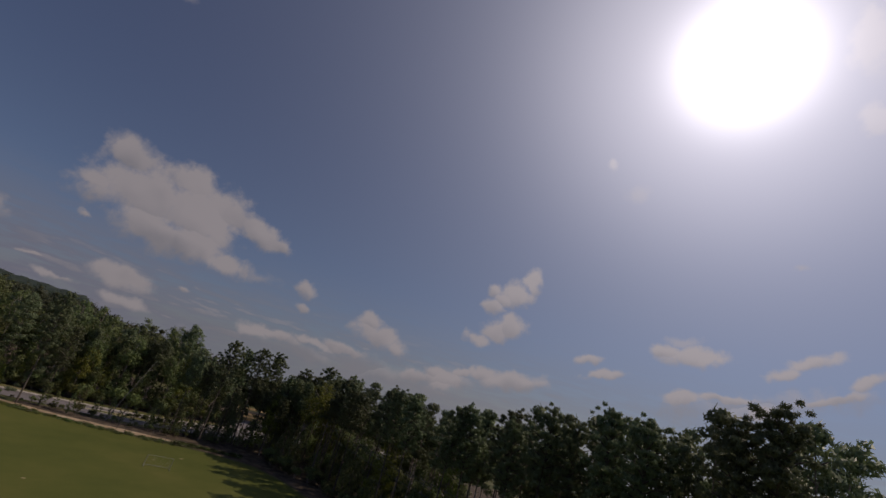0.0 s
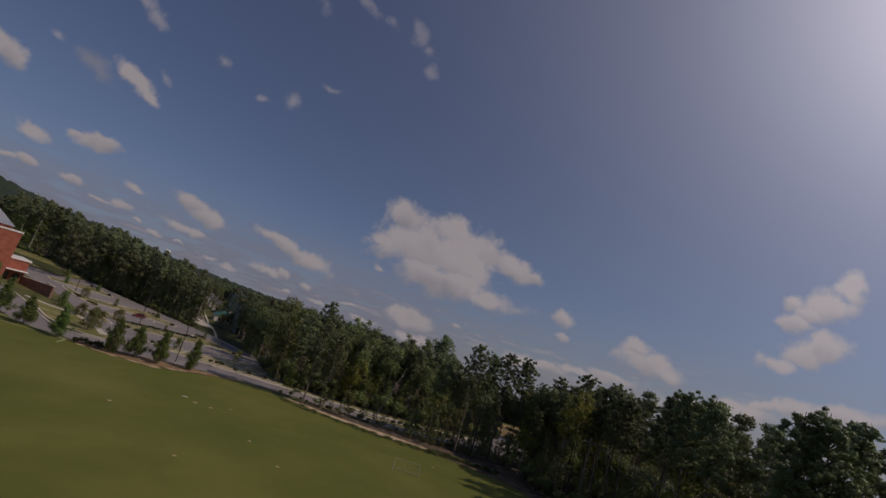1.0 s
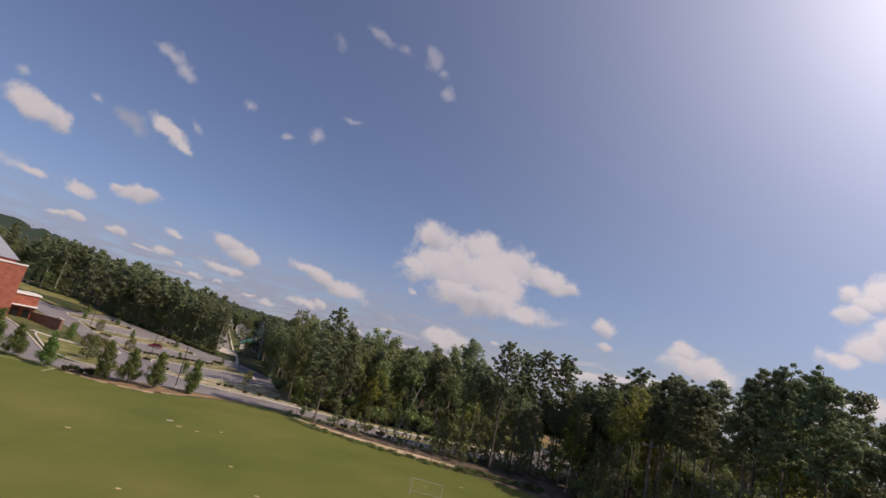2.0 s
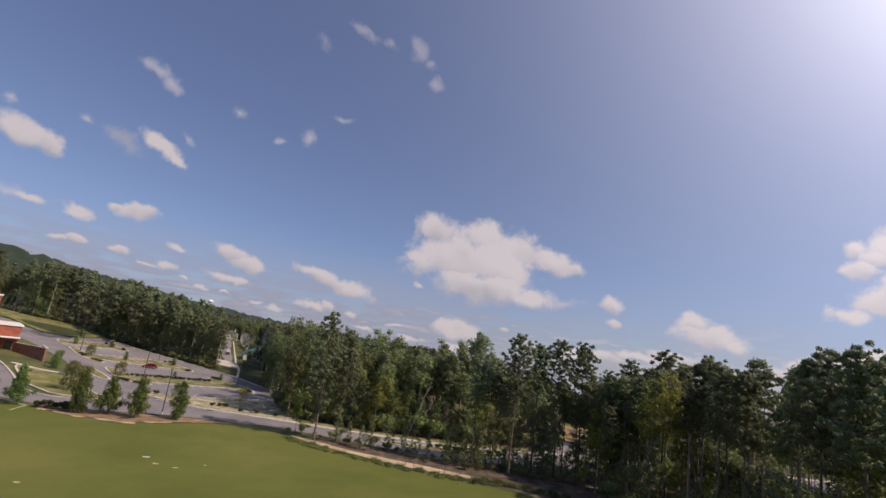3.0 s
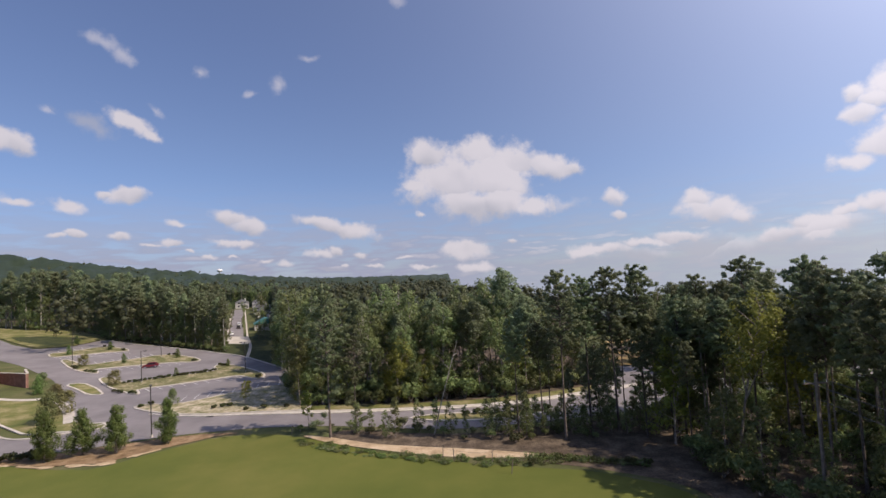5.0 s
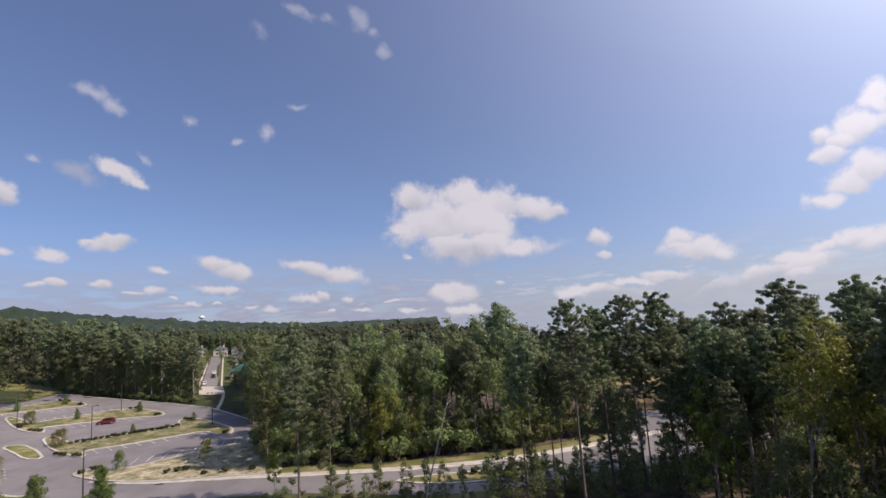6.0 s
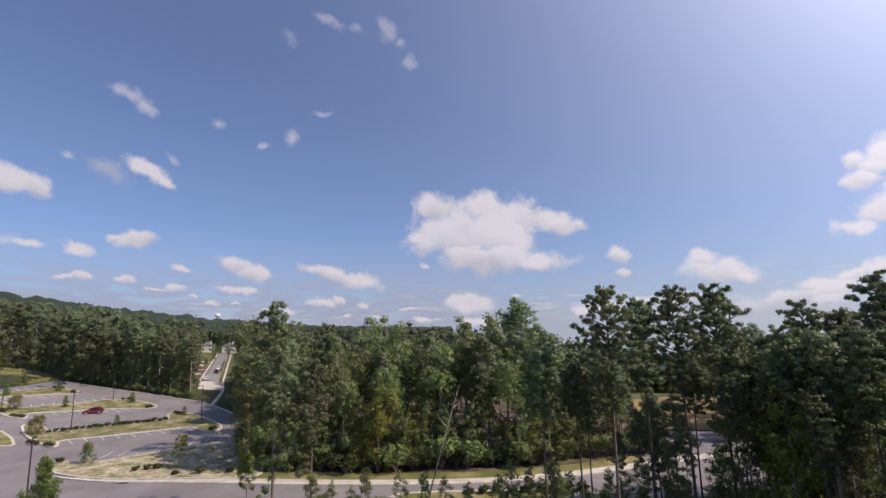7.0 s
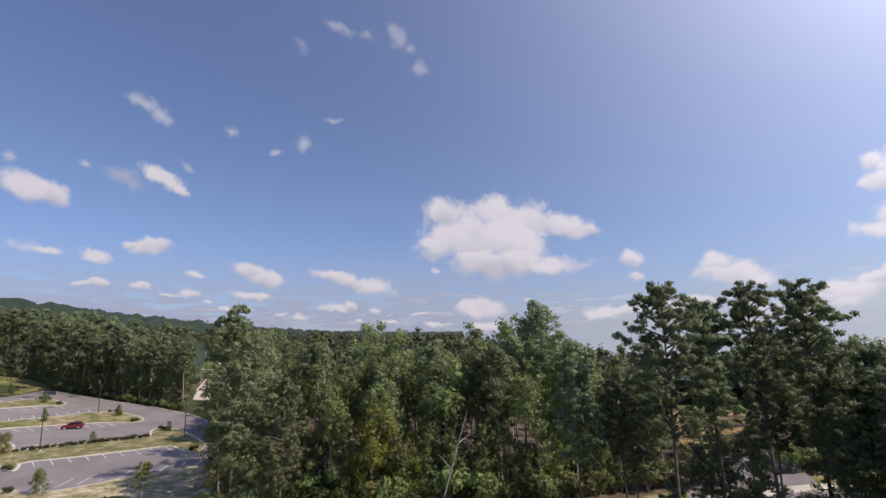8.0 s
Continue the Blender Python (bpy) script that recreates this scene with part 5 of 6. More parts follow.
for i in range(9):                                 # row of clipped shrubs on the median
    plant(SHRUB[i % 2], 1.5 + 1.75 * i, 78.3 + 0.06 * i, 1.0 + 0.15 * (i % 3), None, "round dark clipped shrub on the grass median", "shrub", "shrubs on the median")

# ---- undergrowth ----
THICKET = [bush(81, 2.6, 1.9, M_LEAF, "bush", 62, 0.32), bush(82, 3.2, 1.6, M_LEAF, "bush", 62, 0.32), bush(83, 2.0, 2.1, M_SHRUB, "bush", 62, 0.29)]
SAPLING = [broadleaf(84, 7.5, 0.08, 1.25, 0.5, M_LEAF, name="sapling", leaf=0.24, heads=1, lobe=0.5), broadleaf(85, 7.5, 0.12, 1.0, 0.48, M_LEAF, name="sapling", leaf=0.24, heads=2, lobe=0.5)]
BU, SA = "leafy green bush at the edge of the trees", "slim green sapling among the pines"
ru = np.random.default_rng(9)
for i in range(20):                                # between the sand and the road
    s = i / 19
    x = -27 + 47 * s + ru.uniform(-0.8, 0.8)
    y = 73.5 - 10 * min(1, s * 1.35) + ru.uniform(0, 4.5)
    plant(THICKET[i % 3], x, y, ru.uniform(0.25, 0.5) if s < 0.25 else ru.uniform(0.3, 0.7), None, BU, "bush", "undergrowth")
for i in range(17):
    s = (i + 0.5) / 17
    x = -18 + 44 * s + ru.uniform(-1, 1)
    plant(SAPLING[i % 2], x, 71.5 - 6.5 * min(1, s * 1.3) + ru.uniform(-1.5, 2.5), ru.uniform(0.4, 0.9), None, SA, "sapling", "saplings by the road")
for i in range(16):                                # slender young trees between the pines
    s = (i + 0.5) / 16
    plant(SAPLING[i % 2], 5 + 24 * s + ru.uniform(-0.7, 0.7), 70.5 - 2.5 * s + ru.uniform(-3.5, 1.0), ru.uniform(0.5, 1.0), None, SA, "sapling", "saplings by the road")
for i in range(64):                                # under the wood behind the road
    x = -34 + 106 * i / 63 + ru.uniform(-1, 1)
    if 33 < x < 45:
        continue
    y = 88.6 + max(0, x - 5) * 0.27 + max(0, -20 - x) * 0.2 + ru.uniform(0, 2.6) + max(0, -28 - x) * 1.6
    plant(THICKET[i % 3], x, y, ru.uniform(0.8, 1.7), None, BU, "bush", "undergrowth")
    if i % 2:
        plant(SAPLING[i % 2], x + 0.8, y + 1.2, ru.uniform(0.9, 1.6), None, SA, "sapling", "undergrowth")
for i in range(44):                                # under the dark wood
    y = -40 + 96 * i / 43
    x = 34.5 + max(0, y - 44) * 0.1 + (0 if y > 10 else -0.04 * (y - 10)) + ru.uniform(-1.6, 2.5) - max(0, y - 38) * 0.45
    plant(THICKET[i % 3], x, y, ru.uniform(0.7, 1.5), None, BU, "bush", "undergrowth")
    if i % 2 == 0:
        plant(SAPLING[i % 2], x + 1.0, y + 1.0, ru.uniform(0.8, 1.5), None, SA, "sapling", "undergrowth")
for i in range(52):                                # young growth that closes its foot
    q = along(EDGE, 0.02 + 0.76 * i / 51)
    x, y = q.x + ru.uniform(-0.8, 0.8), q.y + 0.6 + ru.uniform(-0.8, 1.2)
    if x < -0.488 * y:
        plant(LOW[i % 2] if i % 3 else SAPLING[i % 2], x, y, ru.uniform(0.6, 1.25), None, "young green tree at the edge of the wood", "tree", "undergrowth")
for i in range(64):                                # hedge and brush below the wood behind the car park
    q = along(EDGE, 0.02 + 0.74 * i / 63)
    x, y = q.x + ru.uniform(-0.8, 0.8), q.y - 1.6 + ru.uniform(-0.8, 0.8)
    if x > -0.486 * y:
        continue
    plant(THICKET[i % 3], x, y, ru.uniform(0.6, 1.1), None, BU, "bush", "undergrowth")
for i in range(40):                                # brush along the loop of the car park towards the road
    q = along([(-35, 101), (-38.5, 113), (-43.5, 123.5), (-47, 133), (-60, 153), (-66, 176)], i / 39)
    plant(THICKET[i % 3] if i % 3 else LOW[i % 2], q.x + 2.5 + ru.uniform(0, 3), q.y + ru.uniform(-1, 1.5), ru.uniform(0.7, 1.1) if i % 3 else ru.uniform(0.35, 0.6), None, BU, "bush", "undergrowth")
for x, y, s in ((-37, 104, 1.3), (-35, 106.5, 1.5), (-33.5, 103, 1.2), (-39, 107.5, 1.4), (-36.5, 109.5, 1.4), (-31.5, 100, 1.3), (-41, 111, 1.2)):
    plant(THICKET[(int(x) + 99) % 3], x, y, s, None, "dense dark bush at the corner of the car park", "bush", "undergrowth")

WEED = [bush(91, 0.4, 0.8, M_LEAF_YOUNG, "weed_tuft", 22, 0.13), bush(92, 0.3, 1.0, M_LEAF, "weed_tuft", 22, 0.13)]
for i in range(90):                                # weeds on the field side of the sand
    s = i / 89
    x = -24 + 36 * s + ru.uniform(-0.5, 0.5)
    y = 70.6 - 0.62 * (x + 24) + 0.0078 * (x + 24) ** 2 - 1.6 + ru.uniform(-1.5, 1.0)
    plant(WEED[i % 2], x, y, ru.uniform(0.4, 1.25), None, "low weeds along the edge of the sand", "weeds", "weeds by the sand")

for i in range(26):                                # dark weeds in the shade at the corner of the field
    x = 9 + 14 * ((i * 0.618) % 1)
    plant(WEED[i % 2] if i % 3 else THICKET[2], x, 56.8 - 0.15 * (x - 9) + 2.6 * ((i * 0.382) % 1) - 1.0, ru.uniform(0.8, 1.5) if i % 3 else ru.uniform(0.3, 0.45), None, "low weeds in the shade of the trees", "weeds", "weeds by the sand")

for i in range(40):                                # brush inside the dark wood
    y = 2 + 44 * ((i * 0.618) % 1)
    x = 37.5 + 13 * ((i * 0.382 + 0.2) % 1) + max(0, y - 36) * 0.2
    plant(LOW[i % 2] if i % 2 else THICKET[i % 3], x, y, ru.uniform(0.5, 0.95) if i % 2 else ru.uniform(0.9, 1.4), None, "leafy brush in the shade of the dark wood", "bush", "undergrowth")

# a pale dead trunk leaning in the gap
dead = new("leaning_trunk")
v, f = tube([(-3.9, 69.3, -0.1), (-2.6, 68.9, 4.5), (-0.9, 68.4, 10.0), (0.5, 68.0, 14.4)], [0.11, 0.09, 0.07, 0.03], 7)
mesh_object("stem", v, f, M_PALE_BARK, dead, smooth=True)
for bough in ([(-0.9, 68.4, 10.0), (-1.9, 68.2, 11.2)], [(-0.3, 68.2, 12.0), (0.6, 68.5, 12.6)]):
    v, f = tube(bough, [0.05, 0.014], 5)
    mesh_object("broken_branch", v, f, M_PALE_BARK, dead)
tagged(dead, "pale dead trunk leaning over beside the road", "tree trunk")

# ---- car park lamps ----


def parking_lamp():
    root = new("parking_lamp")
    bm = bmesh.new()
    rod(bm, (0, 0, -0.1), (0, 0, 0.4), 0.22, 0.2, 14)
    part("footing", bm, M_CONCRETE, root, "round concrete footing")
    bm = bmesh.new()
    rod(bm, (0, 0, 0.4), (0, 0, 8.6), 0.1, 0.075, 8)
    part("pole", bm, M_DARK_METAL, root)
    bm = bmesh.new()
    box(bm, -0.06, 0.75, -0.04, 0.04, 8.48, 8.56, 0.01)
    part("arm", bm, M_DARK_METAL, root)
    bm = bmesh.new()
    box(bm, 0.7, 1.35, -0.2, 0.2, 8.44, 8.6, 0.04)
    head = part("lamp_head", bm, M_DARK_METAL, root)
    bm = bmesh.new()
    box(bm, 0.78, 1.27, -0.14, 0.14, 8.415, 8.438)
    part("lens", bm, M_GLASS, head)
    return root


lamp = parking_lamp()
for i, (x, y, turn) in enumerate(((-52.1, 76.0, 120), (-85.7, 125.0, 40), (-60.3, 132.4, 200), (-121.5, 146, 40), (-158, 192, 60), (-104, 164, 30))):
    m = pose(x, y, rise(x, y), 0, 0, turn)
    ob = lamp if i == 0 else copy_thing(lamp, m)
    ob.matrix_basis = m
    tagged(ob, "tall dark metal car park lamp on a concrete footing", "street lamp", "lamps of the car park")

# ---- red car ----


def car(x, y, turn, paint, label):
    root = new("car")
    prof = [(-2.25, 0.35), (-2.28, 0.75), (-2.15, 0.98), (-1.95, 1.02), (-1.55, 1.55), (-1.2, 1.64), (0.25, 1.62), (0.62, 1.5), (1.25, 1.02), (2.0, 0.88), (2.24, 0.7), (2.26, 0.38)]
    bm = bmesh.new()
    sides = []
    for yy, inset in ((-0.88, 0.0), (0.88, 0.0)):
        sides.append([bm.verts.new((px, yy * (0.86 if pz > 1.1 else 1.0), pz)) for px, pz in prof])
    bm.faces.new(sides[0])
    bm.faces.new(list(reversed(sides[1])))
    n = len(prof)
    for i in range(n):
        bm.faces.new((sides[0][i], sides[1][i], sides[1][(i + 1) % n], sides[0][(i + 1) % n]))
    bmesh.ops.recalc_face_normals(bm, faces=bm.faces[:])
    bmesh.ops.bevel(bm, geom=bm.edges[:], offset=0.05, segments=2, affect="EDGES")
    body = part("body", bm, paint, root)
    for s in (-1, 1):
        for x0, x1 in ((-1.5, -0.75), (-0.68, 0.12), (0.18, 0.85)):
            bm = bmesh.new()
            vs = [bm.verts.new(c) for c in ((x0, 0.885 * s, 1.04), (x1, 0.885 * s, 1.04), (min(x1, 0.55), 0.79 * s, 1.5), (max(x0, -1.4), 0.79 * s, 1.5))]
            bm.faces.new(vs)
            bmesh.ops.solidify(bm, geom=bm.faces[:], thickness=0.02)
            part("side_window", bm, M_GLASS, body)
    for nm, a, b in (("windscreen", (1.22, 1.06), (0.66, 1.5)), ("rear_window", (-1.94, 1.07), (-1.6, 1.5))):
        bm = bmesh.new()
        sg = 0.03 if a[0] > 0 else -0.03
        vs = [bm.verts.new(c) for c in ((a[0] + sg, -0.72, a[1]), (a[0] + sg, 0.72, a[1]), (b[0] + sg, 0.66, b[1]), (b[0] + sg, -0.66, b[1]))]
        bm.faces.new(vs)
        bmesh.ops.solidify(bm, geom=bm.faces[:], thickness=0.02)
        part(nm, bm, M_GLASS, body)
    for wx in (-1.4, 1.42):
        for s in (-1, 1):
            bm = bmesh.new()
            rod(bm, (wx, 0.68 * s, 0.34), (wx, 0.9 * s, 0.34), 0.34, 0.34, 18)
            wheel = part("wheel", bm, M_TYRE, root)
            bm = bmesh.new()
            rod(bm, (wx, 0.895 * s, 0.34), (wx, 0.915 * s, 0.34), 0.21, 0.2, 14)
            part("rim", bm, M_ROOF_METAL, wheel)
    for s in (-1, 1):
        bm = bmesh.new()
        box(bm, 2.2, 2.27, 0.5 * s - 0.2, 0.5 * s + 0.2, 0.66, 0.8, 0.02)
        part("headlight", bm, M_WHITE_PAINT, root)
        bm = bmesh.new()
        box(bm, -2.3, -2.22, 0.66 * s - 0.12, 0.66 * s + 0.12, 0.72, 0.98, 0.02)
        part("tail_light", bm, M_CAR, root)
    root.matrix_basis = pose(x, y, rise(x, y) + 0.03, 0, 0, turn)
    return tagged(root, label, "car")


car(-96.8, 146.4, 207, M_CAR, "dark red estate car parked alone in the car park")
car(-106.6, 224.5, 115, M_WHITE_PAINT, "white car parked at the mouth of the street")
car(-114.6, 250.0, 113, M_DARK_METAL, "dark car parked along the residential street")
car(-121.0, 265.0, 113, M_WHITE_PAINT, "white car parked along the residential street")

# ---- goal, stakes and litter on the field ----
goal = new("football_goal")
GX0, GX1, GY, GZ = 0.7, 4.9, 35.2, 2.0
for x in (GX0, GX1):
    bm = bmesh.new()
    rod(bm, (x, GY, 0), (x, GY, GZ), 0.03, 0.03, 10)
    part("post", bm, M_GOAL, goal)
    bm = bmesh.new()
    rod(bm, (x, GY, 0.06), (x, GY + 1.6, 0.06), 0.035, 0.035, 8)
    part("side_bar", bm, M_GOAL, goal)
    bm = bmesh.new()
    rod(bm, (x, GY, GZ), (x, GY + 1.6, 0.06), 0.022, 0.022, 8)
    part("stay", bm, M_GOAL, goal)
for nm, y, z in (("crossbar", GY, GZ), ("ground_bar", GY + 1.6, 0.06)):
    bm = bmesh.new()
    rod(bm, (GX0, y, z), (GX1, y, z), 0.028, 0.028, 10)
    part(nm, bm, M_GOAL, goal)
bm = bmesh.new()
for i in range(15):
    x = GX0 + (GX1 - GX0) * i / 14
    rod(bm, (x, GY, GZ), (x, GY + 1.6, 0.06), 0.003, 0.003, 3)
for i in range(8):
    q = i / 7
    rod(bm, (GX0, GY + 1.6 * q, GZ - (GZ - 0.06) * q), (GX1, GY + 1.6 * q, GZ - (GZ - 0.06) * q), 0.003, 0.003, 3)
part("net", bm, M_GOAL, goal, "thin white net")
goal.matrix_basis = pose(2.8, 35.2, 0, 0, 0, -6) @ pose(-2.8, -35.2, 0)
tagged(goal, "small white football goal with a net on the grass", "goal")

patch_rng = random.Random(4)


def bare_patch(x, y, r, mat, label):
    """A low, uneven scab of pale soil on the grass."""
    bm = bmesh.new()
    c = bm.verts.new((0, 0, 0.05))
    ring = [bm.verts.new((math.cos(a) * r * patch_rng.uniform(0.7, 1.2), 0.6 * math.sin(a) * r * patch_rng.uniform(0.7, 1.2), 0.006)) for a in [i * math.pi / 8 for i in range(16)]]
    for i in range(16):
        bm.faces.new((c, ring[i], ring[(i + 1) % 16]))
    me = bpy.data.meshes.new("bare_patch")
    bm.to_mesh(me)
    bm.free()
    me.materials.append(mat)
    ob = new("bare_patch", me)
    ob.location = (x, y, rise(x, y))
    return tagged(ob, label, "bare patch", "bare patches on the field")


bare_patch(-37.2, 46.2, 0.6, M_CONCRETE, "pale scuffed patch on the grass of the field")
for x, y, r in ((-31.6, 43.2, 0.4), (-34.5, 43.8, 0.45), (-29, 46, 0.3), (-21, 30, 0.35), (8.5, 45, 0.35), (-15, 22, 0.3), (-42, 31, 0.4), (3, 41, 0.25), (-26, 16, 0.3)):
    bare_patch(x, y, r, M_SAND, "small bare sandy patch in the grass")
for x, y, r in ((-52, 65.0, 1.6), (-56, 64.6, 1.4), (-49.5, 67.5, 1.1), (-64, 65.6, 1.5), (-60.5, 64.6, 1.2), (-45.5, 71.6, 0.9), (-68, 66.4, 1.2)):
    bare_patch(x, y, r, M_SAND, "washed-out sandy patch at the edge of the field")

STAKES = ((-2.4, 59.8, 1.7, 0.10), (-0.9, 58.5, 1.6, -0.06), (4.0, 56.7, 1.8, 0.04), (6.0, 53.4, 1.9, 0.28), (-27.5, 73.8, 1.2, 0.1))
for x, y, h, lean in STAKES:
    st = new("stake")
    bm = bmesh.new()
    rod(bm, (0, 0, -0.1), (lean, 0, h), 0.05, 0.045, 6)
    part("shaft", bm, M_WOOD_POLE, st)
    bm = bmesh.new()
    rod(bm, (lean * 0.8, 0, h - 0.35), (lean + 0.22, 0.02, h - 0.05), 0.02, 0.015, 5)
    part("tie", bm, M_WOOD_POLE, st)
    st.location = (x, y, 0)
    tagged(st, "weathered wooden stake at the edge of the field", "stake", "stakes by the field")
wire_run = [(x + lean * 0.85, y, h * 0.85) for x, y, h, lean in STAKES[:4]]
strand_path = []
for a, b in zip(wire_run, wire_run[1:]):
    strand_path += [Vector(a).lerp(Vector(b), q / 5) - Vector((0, 0, 0.8 * (q / 5) * (1 - q / 5))) for q in range(5)]
v, f = tube(strand_path + [Vector(wire_run[-1])], [0.012] * (len(strand_path) + 1), 5)
fence_wire = new("fence_wire")
mesh_object("strand", v, f, M_WIRE, fence_wire)
tagged(fence_wire, "slack wire strung between the wooden stakes", "wire")

drain = new("storm_drain")
bm = bmesh.new()
box(bm, -0.9, 0.9, -0.45, 0.45, 0.1, 0.2, 0.03)
part("slab", bm, M_CONCRETE, drain)
bm = bmesh.new()
box(bm, -0.7, 0.7, -0.5, -0.44, 0.02, 0.16)
part("mouth", bm, M_TYRE, drain)
drain.matrix_basis = pose(-47.6, 87.1, 0, 0, 0, 3)
tagged(drain, "concrete storm drain set in the kerb", "drain")

# ---- power line through the wood ----
pole = new("utility_pole")
PX, PY = 34.2, 41.0
bm = bmesh.new()
rod(bm, (PX, PY, -0.2), (PX + 0.15, PY, 13.0), 0.17, 0.12, 10)
part("shaft", bm, M_WOOD_POLE, pole)
bm = bmesh.new()
box(bm, PX - 1.1, PX + 1.3, PY - 0.06, PY + 0.06, 12.0, 12.14, 0.01)
part("crossarm", bm, M_WOOD_POLE, pole)
for dx in (-0.95, 0.1, 1.15):
    bm = bmesh.new()
    rod(bm, (PX + dx, PY, 12.14), (PX + dx, PY, 12.4), 0.05, 0.035, 8)
    part("insulator", bm, M_WHITE_PAINT, pole)
tagged(pole, "weathered wooden utility pole among the trees", "utility pole")
for dx, z0 in ((-0.95, 12.35), (1.15, 12.35), (0.1, 10.6)):
    wire = new("power_cable")
    pts = []
    for i in range(17):
        q = i / 16
        pts.append((PX + dx + 1.2 * q, PY - 66 * q, z0 - 0.4 * q - 4 * 0.9 * q * (1 - q)))
    v, f = tube(pts, [0.03] * 17, 5)
    mesh_object("strand", v, f, M_WIRE, wire)
    tagged(wire, "sagging power cable along the wood", "cable", "power cables")

# ---- brick building and screen wall ----


def brick_block(parent, name, x0, x1, y0, y1, z0, z1, mat=None):
    bm = bmesh.new()
    box(bm, x0, x1, y0, y1, z0, z1, 0.05)
    return part(name, bm, mat or M_BRICK, parent)


hall = new("brick_building")
B0 = 2.4
main = brick_block(hall, "wall", -52, 0, 0, 34, -1, 16.0)
coping = brick_block(hall, "coping", -52.2, 0.2, -0.2, 34.2, 16.0, 16.45, M_WHITE_ROOF)
upper = brick_block(hall, "upper_wall", -50, -2.6, 2.6, 31, 16.45, 17.3)
bm = bmesh.new()
q = [bm.verts.new(c) for c in ((-51, 2, 17.3), (-2, 2, 17.3), (-2, 32, 17.3), (-51, 32, 17.3), (-45, 17, 23.5), (-8, 17, 23.5))]
for idx in ((0, 1, 5, 4), (1, 2, 5), (2, 3, 4, 5), (3, 0, 4), (3, 2, 1, 0)):
    bm.faces.new([q[i] for i in idx])
roof = part("roof", bm, M_ROOF_METAL, hall, "pale standing-seam metal roof")
bm = bmesh.new()
for i in range(49):
    x = -50.5 + i
    t0 = min(1.0, max(0.0, (x + 51) / 6.0), max(0.0, (-2 - x) / 6.0))
    rod(bm, (x, 2.0, 17.34), (x, 2.0 + 15.0 * t0, 17.34 + 6.2 * t0), 0.04, 0.04, 4)
part("roof_ribbing", bm, M_ROOF_METAL, roof)
for i in range(5):
    x = -6.5 - 9.5 * i
    bm = bmesh.new()
    box(bm, x - 1.3, x + 1.3, -0.06, 0.3, 4.5, 8.2, 0.03)
    w = part("window", bm, M_GLASS, hall, "tall dark window with an arched head")
    bm = bmesh.new()
    rod(bm, (x, -0.05, 8.2), (x, 0.3, 8.2), 1.3, 1.3, 24)
    part("arched_head", bm, M_GLASS, w)
    bm = bmesh.new()
    box(bm, x - 1.5, x + 1.5, -0.16, 0.0, 4.25, 4.5, 0.02)
    part("sill", bm, M_WHITE_ROOF, w)
wing = brick_block(hall, "wing_wall", 0.05, 7.0, 14, 32, -1.5, 7.6)
brick_block(hall, "wing_roof", -0.0, 7.4, 13.6, 32.4, 7.6, 8.1, M_WHITE_ROOF)
for x in (2.2, 5.0):
    bm = bmesh.new()
    box(bm, x - 0.9, x + 0.9, 13.9, 14.1, 0.2, 3.2, 0.03)
    part("doorway", bm, M_GLASS, hall)
bm = bmesh.new()
box(bm, 0.3, 7.2, 10.6, 13.98, 4.2, 4.5, 0.04)
part("canopy", bm, M_WHITE_ROOF, hall, "flat white entrance canopy")
hall.matrix_basis = pose(-120.5, 109.3, B0, 0, 0, 44)
tagged(hall, "red brick hall with pale copings and a metal roof", "building")

screen = new("screen_wall")


def slab(parent, name, a, b, thick, z0, z1, mat):
    """An upright slab from a to b."""
    a, b = Vector(a), Vector(b)
    bm = bmesh.new()
    box(bm, 0, (b - a).length, -thick / 2, thick / 2, z0, z1, 0.03)
    bm.transform(pose(a.x, a.y, 0, 0, 0, math.degrees(math.atan2(b.y - a.y, b.x - a.x))))
    return part(name, bm, mat, parent)


slab(screen, "front_wall", (-110.8, 117.6), (-124.9, 122.9), 0.4, 0.8, 5.3, M_WALLBRICK)
slab(screen, "coping", (-110.7, 117.5), (-124.9, 122.85), 0.6, 5.3, 5.5, M_CONCRETE)
slab(screen, "side_wall", (-110.9, 118.0), (-118.2, 125.4), 0.4, 0.8, 5.3, M_WALLBRICK)
slab(screen, "coping", (-110.9, 118.05), (-118.2, 125.45), 0.55, 5.3, 5.49, M_CONCRETE)
tagged(screen, "plain dull red brick screen wall beside the car park", "wall")

# ---- houses along the far street ----


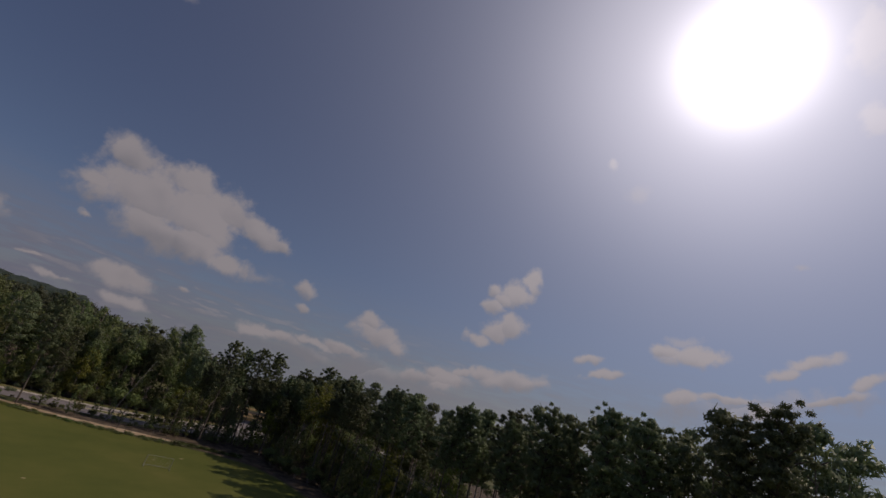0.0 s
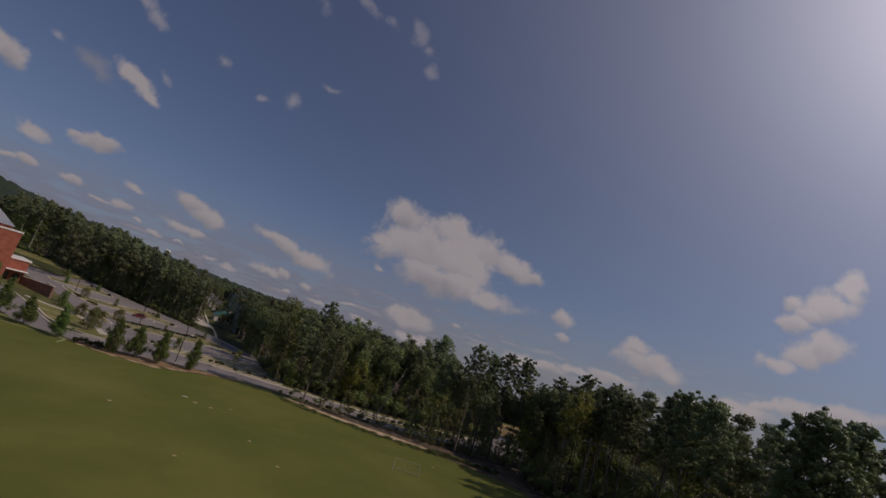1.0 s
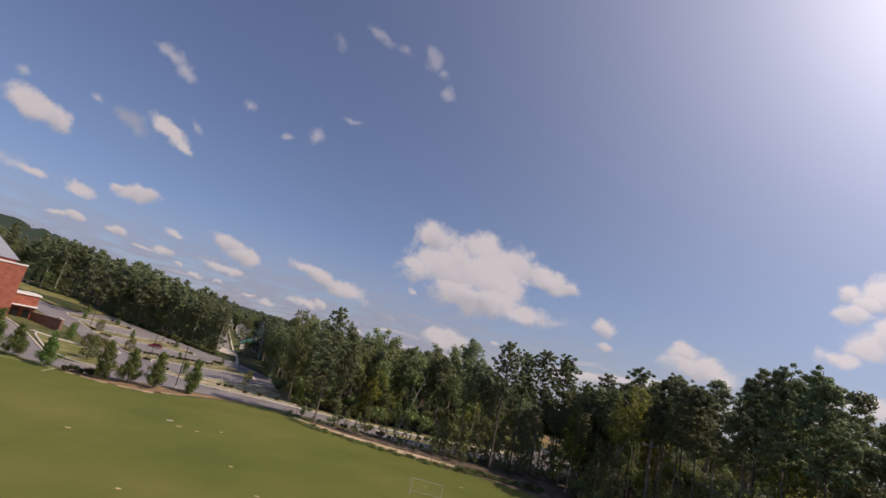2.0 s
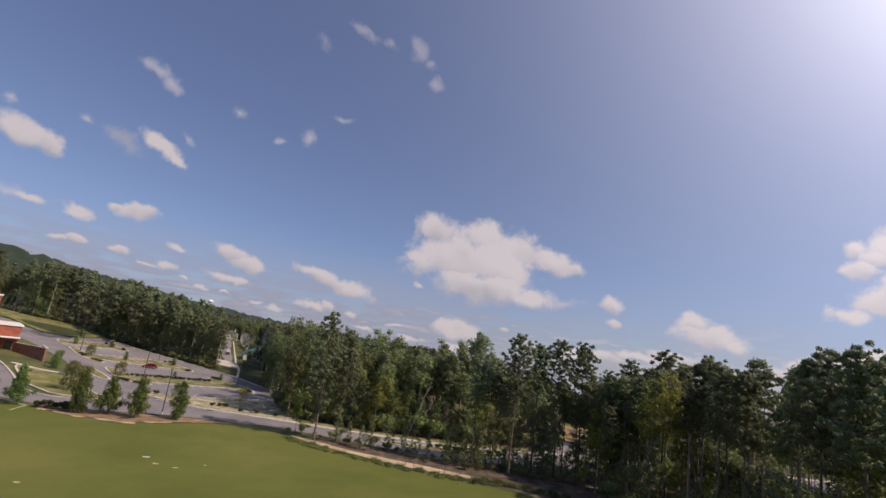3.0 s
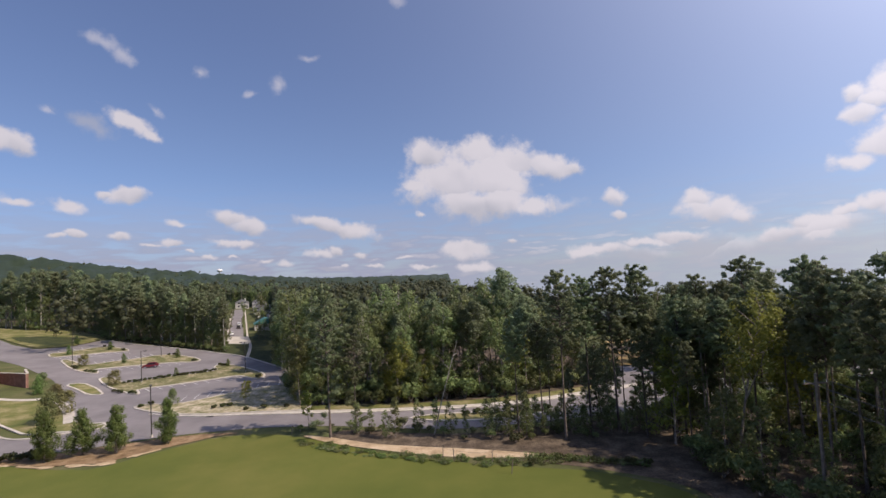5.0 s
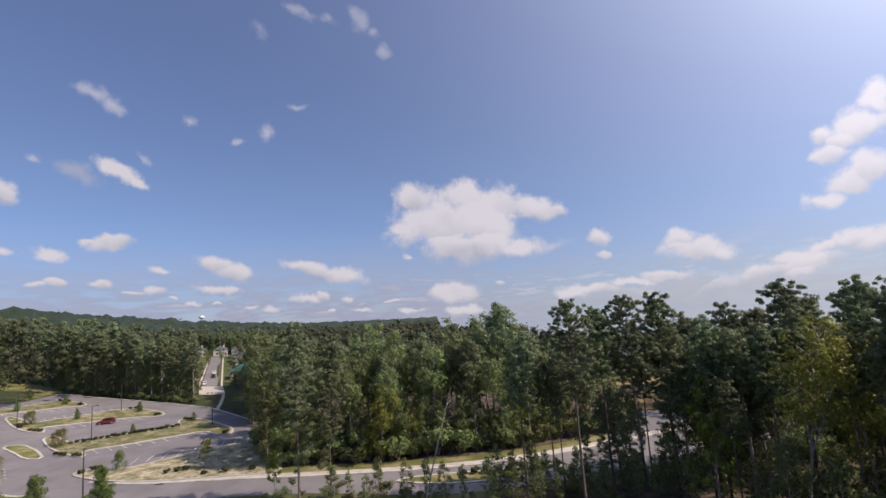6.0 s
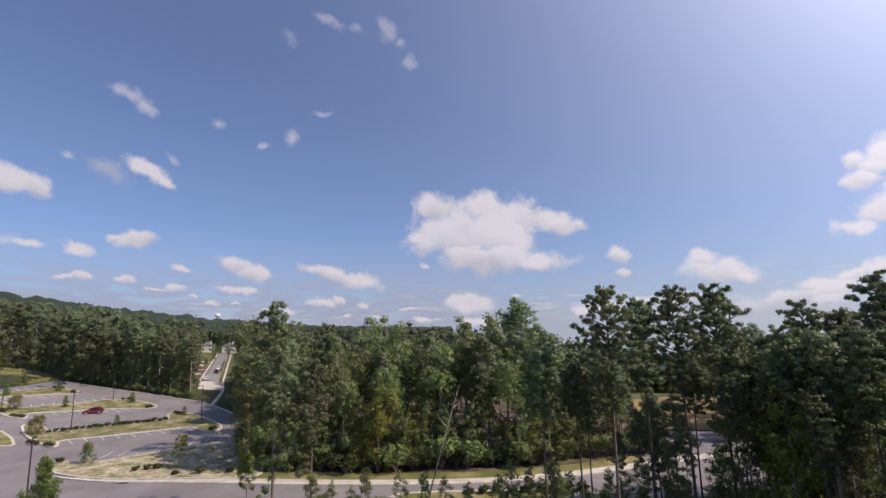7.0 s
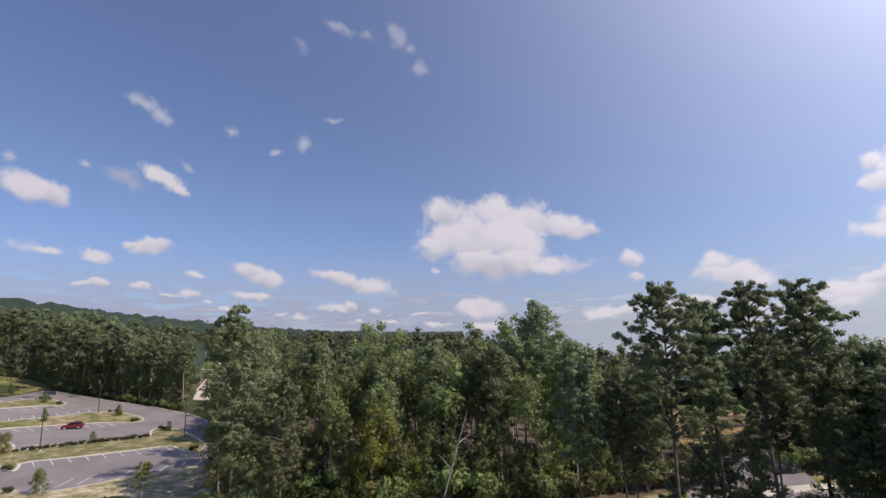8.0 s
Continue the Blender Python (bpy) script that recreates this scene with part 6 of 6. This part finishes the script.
def house(x, y, turn, w, d, h, roof_mat, label):
    root = new("house")
    bm = bmesh.new()
    box(bm, -w / 2, w / 2, -d / 2, d / 2, -1.0, h)
    part("wall", bm, M_SIDING, root)
    bm = bmesh.new()
    e, g = 0.5, h + w * 0.28
    vs = [bm.verts.new(c) for c in ((-w / 2 - e, -d / 2 - e, h), (w / 2 + e, -d / 2 - e, h), (w / 2 + e, d / 2 + e, h), (-w / 2 - e, d / 2 + e, h), (0, -d / 2 - e, g), (0, d / 2 + e, g))]
    for idx in ((0, 1, 4), (1, 2, 5, 4), (2, 3, 5), (3, 0, 4, 5), (3, 2, 1, 0)):
        bm.faces.new([vs[i] for i in idx])
    roof = part("roof", bm, roof_mat, root)
    bm = bmesh.new()
    box(bm, w * 0.2, w * 0.2 + 0.9, d * 0.1, d * 0.1 + 0.9, h, g + 0.5)
    part("chimney", bm, M_SIDING, roof)
    for i in range(2):
        for j in range(2):
            bm = bmesh.new()
            box(bm, -w * 0.3 + i * w * 0.45, -w * 0.3 + i * w * 0.45 + 1.2, -d / 2 - 0.05, -d / 2 + 0.1, 1.0 + 2.8 * j, 2.5 + 2.8 * j)
            win = part("window", bm, M_GLASS, root)
            bm = bmesh.new()
            box(bm, -w * 0.3 + i * w * 0.45 - 0.1, -w * 0.3 + i * w * 0.45 + 1.3, -d / 2 - 0.1, -d / 2 + 0.02, 0.88 + 2.8 * j, 1.0 + 2.8 * j)
            part("sill", bm, M_WHITE_PAINT, win)
    bm = bmesh.new()
    box(bm, w * 0.32, w * 0.32 + 1.0, -d / 2 - 0.05, -d / 2 + 0.1, 0, 2.1)
    part("door", bm, M_DARK_METAL, root)
    root.matrix_basis = pose(x, y, rise(x, y), 0, 0, turn)
    return tagged(root, label, "house", "houses on the far street")


G, W = "pale house with a green metal roof at the street", "pale two-storey house with grey shingle roof"
house(-100.5, 251, 24, 11, 11, 3.4, M_GREEN_ROOF, G)
house(-126, 318, 24, 11, 12, 4.6, M_SHINGLE, W)
house(-137, 338, 24, 10, 11, 4.6, M_SHINGLE, W)
house(-150, 368, 24, 10, 11, 4.6, M_SHINGLE, W)
house(-163, 398, 24, 10, 11, 4.6, M_SHINGLE, W)
house(-176, 428, 24, 10, 11, 4.6, M_SHINGLE, W)
house(-184, 376, 24, 10, 11, 4.6, M_SHINGLE, W)
house(-196, 412, 24, 10, 11, 4.6, M_SHINGLE, W)
house(-171, 384, 24, 10, 11, 4.6, M_SHINGLE, "pale house closing the end of the street")

# ---- water tower on the skyline ----
tower = new("water_tower")
TX, TY = -680.0, 1400.0
TZ = rise(TX, TY) - 20
bm = bmesh.new()
bmesh.ops.create_uvsphere(bm, u_segments=24, v_segments=14, radius=1.0, matrix=Matrix.LocRotScale((0, 0, 54), None, (8, 8, 5.2)))
part("tank", bm, M_WHITE_PAINT, tower)
bm = bmesh.new()
rod(bm, (0, 0, -3), (0, 0, 50), 2.6, 2.0, 16)
part("stem", bm, M_WHITE_PAINT, tower)
tower.matrix_basis = pose(TX, TY, TZ)
tagged(tower, "white water tower showing over the far woods", "water tower")
